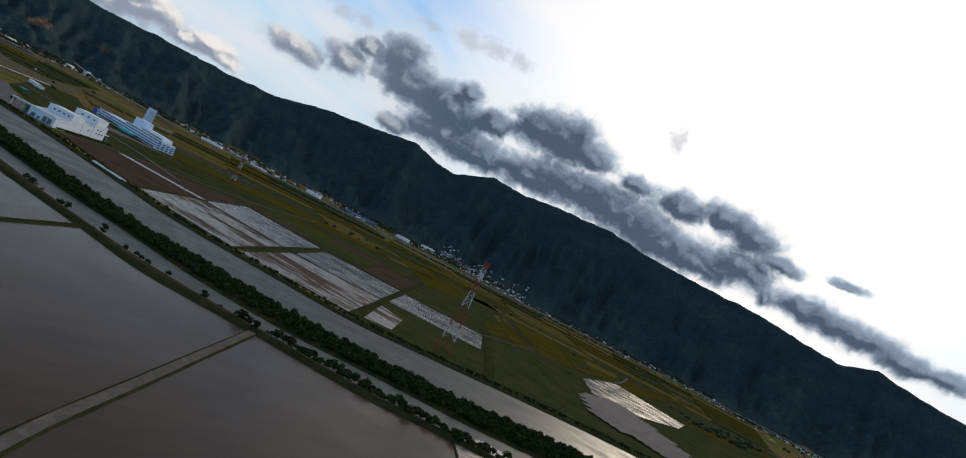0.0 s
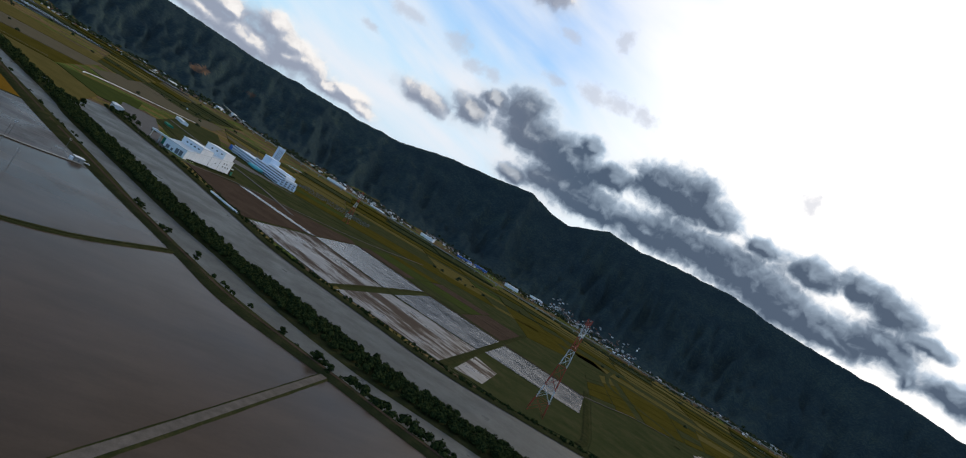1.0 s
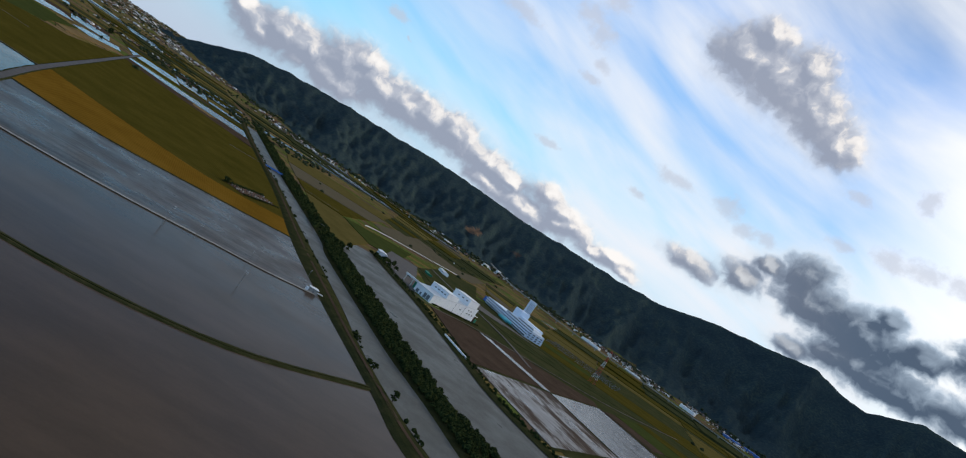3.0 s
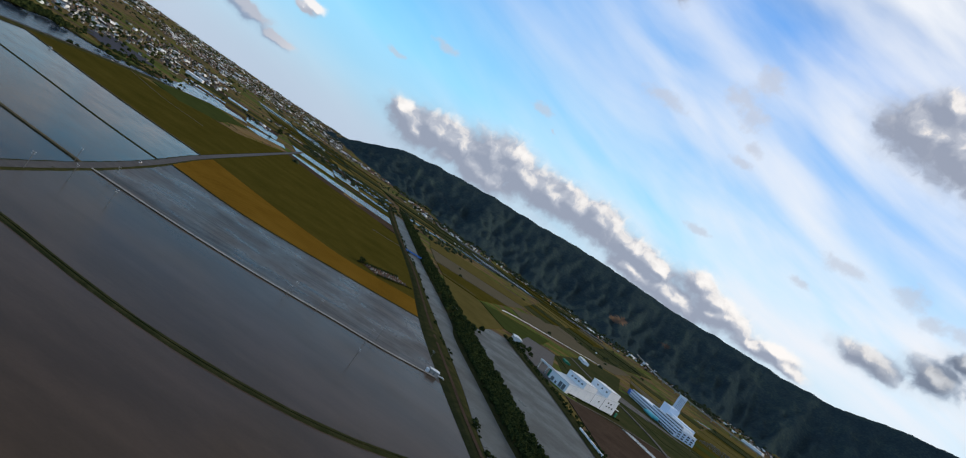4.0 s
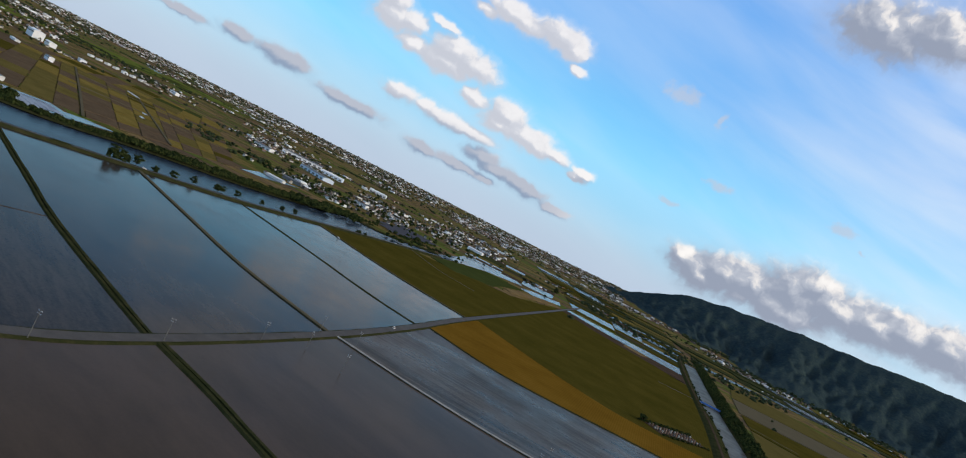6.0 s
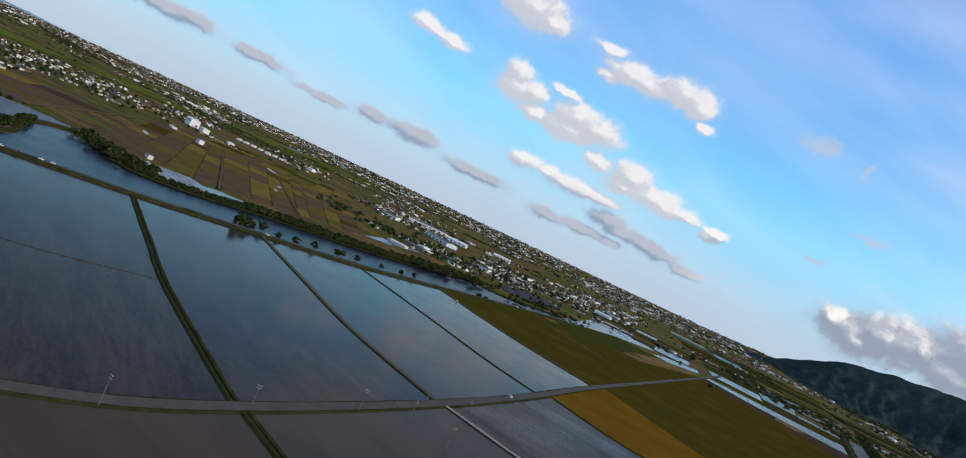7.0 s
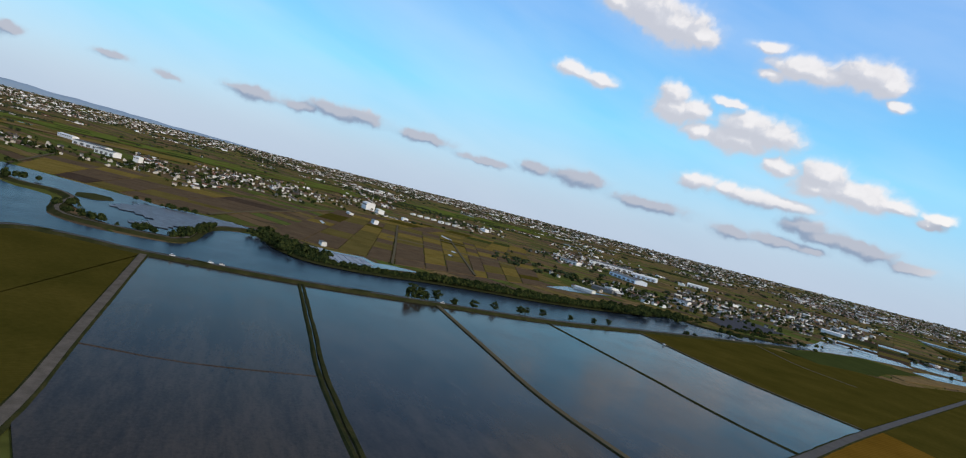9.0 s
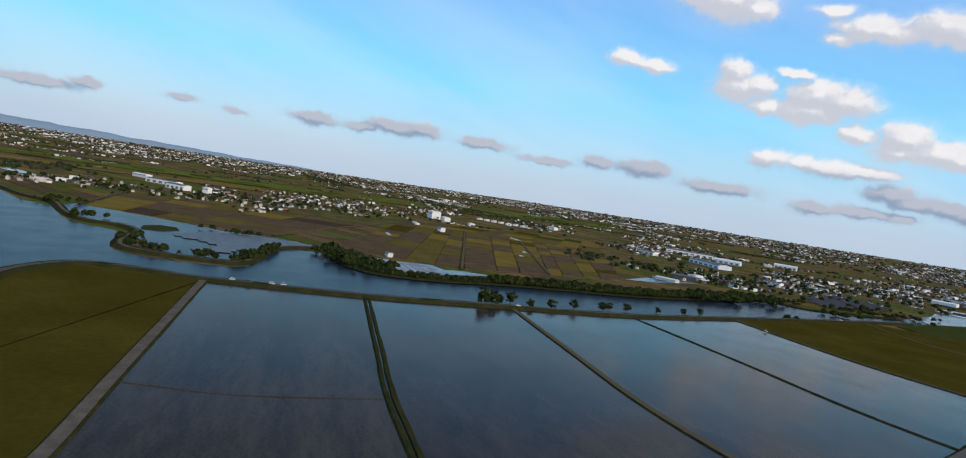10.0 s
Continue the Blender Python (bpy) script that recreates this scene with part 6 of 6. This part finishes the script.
# ---- solar fields, highway ----
def inside(outline, x, y):
    hit = False
    for (x0, y0), (x1, y1) in zip(outline, outline[1:] + outline[:1]):
        if (y0 > y) != (y1 > y) and x < (x1 - x0) * (y - y0) / (y1 - y0) + x0:
            hit = not hit
    return hit


def panel_field(name, outline, turn, w, d, gap, z, tilt, label, look_of="panel"):
    """Rows of tilted panels on posts inside a plan outline, each a part."""
    root = empty(name, pose(0, 0, 0), label, "solar panels")
    me = None
    xs, ys = [p[0] for p in outline], [p[1] for p in outline]
    c = Vector((sum(xs) / len(xs), sum(ys) / len(ys)))
    e = Vector((math.cos(radians(turn)), math.sin(radians(turn))))
    n = Vector((-e.y, e.x))
    reach = max(max(xs) - min(xs), max(ys) - min(ys))
    count = 0
    for j in range(int(-reach / (d + gap)), int(reach / (d + gap)) + 1):
        for i in range(int(-reach / w), int(reach / w) + 1):
            p = c + e * (i * w) + n * (j * (d + gap))
            if not inside(outline, p.x, p.y):
                continue
            if me is None:
                bm = bmesh.new()
                add_box(bm, (-w / 2 + 0.3, -d / 2, -0.06), (w / 2 - 0.3, d / 2, 0.06))
                for u in (-w / 3, w / 3):
                    add_rod(bm, (u, 0, -0.05), (u, 0, -1.6), 0.08, sides=4)
                me = bpy.data.meshes.new("panel")
                bm.to_mesh(me)
                bm.free()
                me.materials.append(M[look_of])
            ob = new("panel", me)
            ob.parent = root
            ob.matrix_basis = pose(p.x, p.y, z, tilt, 0, turn)
            count += 1
    return root


panel_field("solar_field_east", [(474, 528), (535, 570), (595, 600), (588, 504), (567, 415), (500, 360), (460, 342), (441, 383), (409, 412)], 20, 22, 8, 2.5, 2.0, 8, "stepped field of grey solar panels beside a pond")
panel_field("floating_solar_field", [(-756, -201), (-821, -201), (-847, -167), (-856, -126), (-840, -92), (-801, -108), (-739, -124), (-697, -131), (-688, -152), (-739, -151)], 30, 12, 6, 0.15, 0.3, 1, "floating grey solar panels on a pond", "float_panel")
panel_field("solar_field_west", [(-1155, 574), (-1300, 698), (-1219, 735), (-1088, 620), (-1061, 544)], 40, 26, 7, 3, 2.0, 8, "long rows of grey solar panels behind the river")
panel_field("pond_solar_field", [(-806, -30), (-820, -22), (-820, 2), (-830, 26), (-784, 43), (-744, 14), (-744, -14)], 20, 15, 7, 1.0, 0.35, 1, "pale floating panels on a fish pond", "pale_panel")


def highway():
    """Raised road along the foot of the mountains on many piers."""
    line = curve([(-700, 3060), (-620, 2900), (-455, 2560), (-330, 2440), (-200, 2350), (-70, 2290), (207, 2260), (436, 2220), (700, 2150), (1000, 2150), (1500, 2050), (2100, 1750), (2600, 1300)], 40)
    root = empty("highway", pose(0, 0, 0), "pale raised highway along the foot of the mountains", "highway")
    n = normals(line)
    for name, prof, m in (("deck", ((-5.5, 8.5), (-5.5, 10.4), (5.5, 10.4), (5.5, 8.5)), "concrete"), ("parapet", ((5.2, 10.3), (5.2, 11.3), (5.6, 11.3), (5.6, 10.3)), "concrete"), ("parapet", ((-5.6, 10.3), (-5.6, 11.3), (-5.2, 11.3), (-5.2, 10.3)), "concrete")):
        verts, faces = [], []
        for i, (p, q) in enumerate(zip(line, n)):
            for off, z in prof:
                verts.append((p.x + q.x * off, p.y + q.y * off, z + height_plain(p.x, p.y)))
            if i:
                for j in range(4):
                    faces.append(((i - 1) * 4 + j, i * 4 + j, i * 4 + (j + 1) % 4, (i - 1) * 4 + (j + 1) % 4))
        mesh(name, verts, faces, M[m], root)
    for i in range(0, len(line), 2):
        p = line[i]
        z = height_plain(p.x, p.y)
        bm = bmesh.new()
        add_box(bm, (p.x - 1.6, p.y - 1.6, z - 2), (p.x + 1.6, p.y + 1.6, z + 6.5))
        add_box(bm, (p.x - 5, p.y - 1.8, z + 6.5), (p.x + 5, p.y + 1.8, z + 8.6))
        part("pier", bm, M["concrete"], root)


highway()


# ---- the far towns and woods ----
class Town:
    """Many small gabled houses and halls in one mesh."""

    def __init__(self):
        self.verts, self.faces, self.mats = [], [], []

    def add(self, x, y, z, w, e, h, rise, turn, wall, roof):
        c, s, k = math.cos(radians(turn)), math.sin(radians(turn)), len(self.verts)
        over = 0.5 if w < 14 else 0.0
        for u, v, q in ((-w, -e, -1), (w, -e, -1), (w, e, -1), (-w, e, -1), (-w, -e, h), (w, -e, h), (w, e, h), (-w, e, h), (-w, 0, h + rise), (w, 0, h + rise)):
            px, py = u / 2, v / 2
            self.verts.append((x + px * c - py * s, y + px * s + py * c, z + q))
        drop = rise * over / (e / 2)
        for u, v, q in ((-1, -1, h - drop), (1, -1, h - drop), (1, 1, h - drop), (-1, 1, h - drop), (-1, 0, h + rise + 0.2), (1, 0, h + rise + 0.2)):
            px, py = u * (w / 2 + over), v * (e / 2 + over)
            self.verts.append((x + px * c - py * s, y + px * s + py * c, z + q + 0.1))
        self.faces += [(k, k + 1, k + 5, k + 4), (k + 1, k + 2, k + 6, k + 9, k + 5), (k + 2, k + 3, k + 7, k + 6), (k + 3, k, k + 4, k + 8, k + 7), (k + 10, k + 11, k + 15, k + 14), (k + 12, k + 13, k + 14, k + 15)]
        self.mats += [wall] * 4 + [roof] * 2

    def build(self, name, label):
        tagged(mesh(name, self.verts, self.faces, [M["far_wall"], M["tile"], M["white"], M["red_tile"], M["cloth"], M["blue_sheet"]], face_mats=self.mats), label, "town", kind="stuff")


def village(town, r, quad, n, scale=0.66, halls=0.06):
    """Houses in rows inside four plan corners, with garden trees."""
    a, b, c, d = [Vector(p) for p in quad]
    trees = []
    for _ in range(n):
        p = a.lerp(b, r.random()).lerp(d.lerp(c, r.random()), r.random())
        z = height_plain(p.x, p.y) + 0.5
        turn = float(r.choice([22, 112])) + r.normal() * 7
        if r.random() < halls:
            town.add(p.x, p.y, z, r.uniform(16, 34) * scale, r.uniform(10, 16) * scale, r.uniform(5, 8) * scale, 0.8, turn, int(r.choice([0, 2])), int(r.choice([1, 1, 2, 4])))
        else:
            town.add(p.x, p.y, z, r.uniform(8, 13) * scale, r.uniform(6, 8.5) * scale, r.uniform(3.4, 6) * scale, r.uniform(1.6, 2.6) * scale, turn, 0 if r.random() < 0.9 else 2, int(r.choice([1, 1, 1, 1, 1, 1, 1, 1, 3, 3, 4])))
        if r.random() < 0.75:
            q = r.uniform(1.8, 4.0)
            trees.append((p.x + r.normal() * 14, p.y + r.normal() * 14, z + q * 0.7, q, q * r.uniform(0.9, 1.5)))
    return trees


def villages():
    r = np.random.default_rng(52)
    town = Town()
    trees = []
    for quad, n in (([(-1826, -631), (-1660, -476), (-1364, -368), (-1484, -487)], 60), ([(-1354, -374), (-1546, -310), (-1259, -229), (-1135, -292)], 42), ([(-1950, -528), (-2172, -399), (-1673, -279), (-1526, -385)], 80),
                    ([(-2125, -424), (-2179, -225), (-1718, -153), (-1687, -311)], 80), ([(-2693, -236), (-2840, -15), (-2188, 14), (-2086, -156)], 120), ([(-2568, 134), (-2584, 414), (-2131, 358), (-2121, 129)], 70)):
        trees += village(town, r, quad, n)
    for quad, n in (([(-2728, 588), (-2581, 957), (-1831, 701), (-1920, 440)], 150), ([(-1343, 465), (-1358, 543), (-1161, 474), (-1153, 409)], 26), ([(-1846, 752), (-1818, 985), (-1312, 725), (-1326, 558)], 110),
                    ([(-2080, 1112), (-2232, 1684), (-1595, 1214), (-1476, 805)], 190), ([(-1184, -678), (-1412, -634), (-1225, -527), (-1055, -582)], 30)):
        trees += village(town, r, quad, n, halls=0.1)
    town.build("village_houses", "clustered village houses with dark, brown and pale roofs")
    leaves("village_gardens", trees, M["leaf"], None, "dark garden trees between village houses", "trees", seed=37, per=22, leaf=0.5)


def slope_villages():
    """Houses and groves climbing from the plain into the foot of the range, and the yards along the highway."""
    r = np.random.default_rng(61)
    town = Town()
    groves = []
    for a0, a1, lo, hi, n in ((62, 66.5, -0.06, 0.20, 90), (66.5, 70.5, -0.06, 0.22, 130), (70.5, 75, -0.12, 0.02, 60), (77, 83, -0.15, 0.04, 80), (84, 92, -0.15, 0.02, 70), (40, 60, -0.16, 0.02, 170), (26, 40, -0.14, 0.0, 70), (98, 103, -0.1, 0.03, 40), (103, 126, -0.16, -0.02, 150)):
        for _ in range(n):
            x, y, z = slope_place(r.uniform(a0, a1), r.uniform(lo, hi) if r.random() < 0.6 else r.normal() * 0.015 + (lo + hi) / 2)
            z = max(z, height_plain(x, y)) + 0.5
            town.add(x, y, z, r.uniform(7, 11), r.uniform(5, 7), r.uniform(3, 4.6), r.uniform(1.4, 2.2), r.uniform(0, 180), 2 if r.random() < 0.15 else 0, int(r.choice([1, 1, 1, 1, 1, 3, 4])))
    for _ in range(2600):
        a = r.uniform(20, 127)
        x, y, z = slope_place(a, r.uniform(-0.09, 0.05))
        if noise.noise((x * 0.004, y * 0.004, 2)) < -0.08:
            continue
        q = r.uniform(4, 9)
        groves.append((x, y, max(z, height_plain(x, y)) + q * 0.4, q, q * r.uniform(0.7, 1.1)))
    for x, y, w, e, h, turn, wall, roof in ((540, 2560, 70, 26, 8, 12, 5, 5), (625, 2590, 60, 24, 8, 12, 5, 5), (355, 2515, 62, 22, 11, -30, 2, 2), (768, 2530, 60, 24, 12, 10, 2, 2), (940, 2690, 70, 26, 12, 30, 2, 2), (-60, 2470, 80, 22, 9, -20, 2, 4),
                                            (120, 2420, 60, 18, 7, -20, 2, 4), (-800, 2410, 34, 14, 6, 60, 2, 4), (-755, 2515, 34, 14, 7, 60, 2, 4), (-610, 2700, 30, 14, 9, 60, 2, 2), (-560, 2760, 24, 12, 13, 60, 2, 2)):
        town.add(x, y, height_plain(x, y), w, e, h, 1.0, turn, wall, roof)
    town.build("foot_village_houses", "pale houses and sheds scattered along the foot of the mountains")
    leaves("foot_groves", groves, M["leaf_far"], None, "dark groves along the foot of the mountains", "trees", seed=41, per=16, leaf=0.5)


def draped_band(name, points, half, kinds, cell, seed, label):
    """A long belt of plots laid over the far plain."""
    r = np.random.default_rng(seed)
    line = curve(points, cell)
    n = normals(line)
    steps = max(2, int(2 * half / (cell * 0.6)))
    verts, faces, mats = [], [], []
    for i, (p, q) in enumerate(zip(line, n)):
        for j in range(steps + 1):
            w = p + q * (half * (2 * j / steps - 1))
            verts.append((w.x, w.y, height_plain(w.x, w.y) + 1.6))
        if i:
            for j in range(steps):
                k = (i - 1) * (steps + 1) + j
                faces.append((k, k + steps + 1, k + steps + 2, k + 1))
                mats.append(int(r.integers(0, len(kinds))))
    tagged(mesh(name, verts, faces, [M[k] for k in kinds], face_mats=mats), label, "fields", kind="structure")


def far_town():
    r = np.random.default_rng(77)
    town = Town()
    trees = []
    tries = 0
    while len(town.mats) < 30000 * 6 and tries < 360000:
        tries += 1
        a = r.uniform(20, 238)
        d = math.sqrt(r.uniform(0.05, 1.0)) * 4690
        x, y = d * math.cos(radians(a)), d * math.sin(radians(a))
        if d < 1250 or (a < 133 and d > 3300) or (x > -1150 and y < 900 and a > 130):
            continue
        clump = noise.noise((x * 0.0031, y * 0.0031, 3)) + 0.55 * noise.noise((x * 0.011, y * 0.011, 8))
        if a < 128:
            least, most = (0.10, 0.4) if 2550 < d < 3050 else (0.66, 0.4)
        elif a < 149:
            least, most = (0.60, 0.4) if d < 2300 else ((0.30, 0.5) if d < 3100 else (-0.10, 0.7))
        else:
            least, most = (0.58, 0.6) if d < 2600 else (0.46 - 0.85 * (d - 2600) / 1800, 0.62)
        if clump < least or r.random() > most:
            line = noise.noise((x * 0.0009 + y * 0.0004, y * 0.0030 - x * 0.0012, 21))
            if (r.random() < 0.16 and clump > least - 0.12) or (line > 0.34 and r.random() < 0.24) or r.random() < 0.0025:
                trees.append((x + r.normal() * 6, y + r.normal() * 6, height_plain(x, y) + 2.2, r.uniform(3, 7), r.uniform(3, 5.5)))
            continue
        big = r.random() < 0.04
        w, e, h = (r.uniform(18, 50), r.uniform(12, 24), r.uniform(6, 12)) if big else (r.uniform(7, 12), r.uniform(5.5, 8), r.uniform(3.2, 5.4))
        small = float(np.interp(d, [1500, 2600, 4600], [0.80, 0.58, 0.42]))
        rise = (0.6 if big else r.uniform(1.6, 2.8)) * small
        roof = int(r.choice([2, 4, 1])) if big else int(r.choice([1, 1, 1, 1, 1, 1, 3, 3, 3, 4]))
        town.add(x, y, height_plain(x, y), w * small, e * small, h * small * 0.9, rise, float(r.choice([25, 115])) + r.normal() * 12, 2 if big or r.random() < 0.12 else 0, roof)
    for reach, gain in ((2450, 0.5), (2800, 1.0), (3300, 0.8), (3900, 0.8)):
        for a in np.arange(152, 236, 0.16):
            d = reach + 260 * noise.noise((a * 0.05, reach, 0)) + r.normal() * 14
            if noise.noise((a * 0.22, reach * 0.7, 4)) < 0.30 - 0.35 * gain:
                continue
            x, y = d * math.cos(radians(a)), d * math.sin(radians(a))
            trees.append((x, y, height_plain(x, y) + 1.6, r.uniform(3, 7), r.uniform(2, 4)))
    town.build("far_town", "crowded far town of small houses and pale halls")
    leaves("far_trees", trees, M["leaf_far"], None, "dark trees and groves on the far plain", "trees", seed=31, per=12, leaf=0.6)


draped_band("levee_meadows", [(-1700, -1500), (-2080, -960), (-2250, -640), (-2560, -210), (-2950, 300), (-3250, 800)], 150, ["levee_grass", "levee_grass", "lawn", "gold", "levee_grass"], 70, 5, "bright green meadows and fields along a distant levee")
draped_band("dry_belt", [(-1480, -1150), (-1800, -760), (-1950, -520)], 90, ["ochre", "tan", "olive", "ochre"], 80, 6, "dry golden fields beyond a village")
draped_band("foot_water", [(-1070, 1850), (-1020, 1990), (-970, 2115), (-840, 2240)], 50, ["paddy_pale", "pond"], 60, 7, "long strips of pale standing water below the mountains")
draped_band("canal_side_water", [(-1130, 1600), (-1090, 1690), (-1045, 1790)], 34, ["paddy_pale"], 60, 8, "pale flooded strips beside the canal fields")
villages()
slope_villages()
far_town()
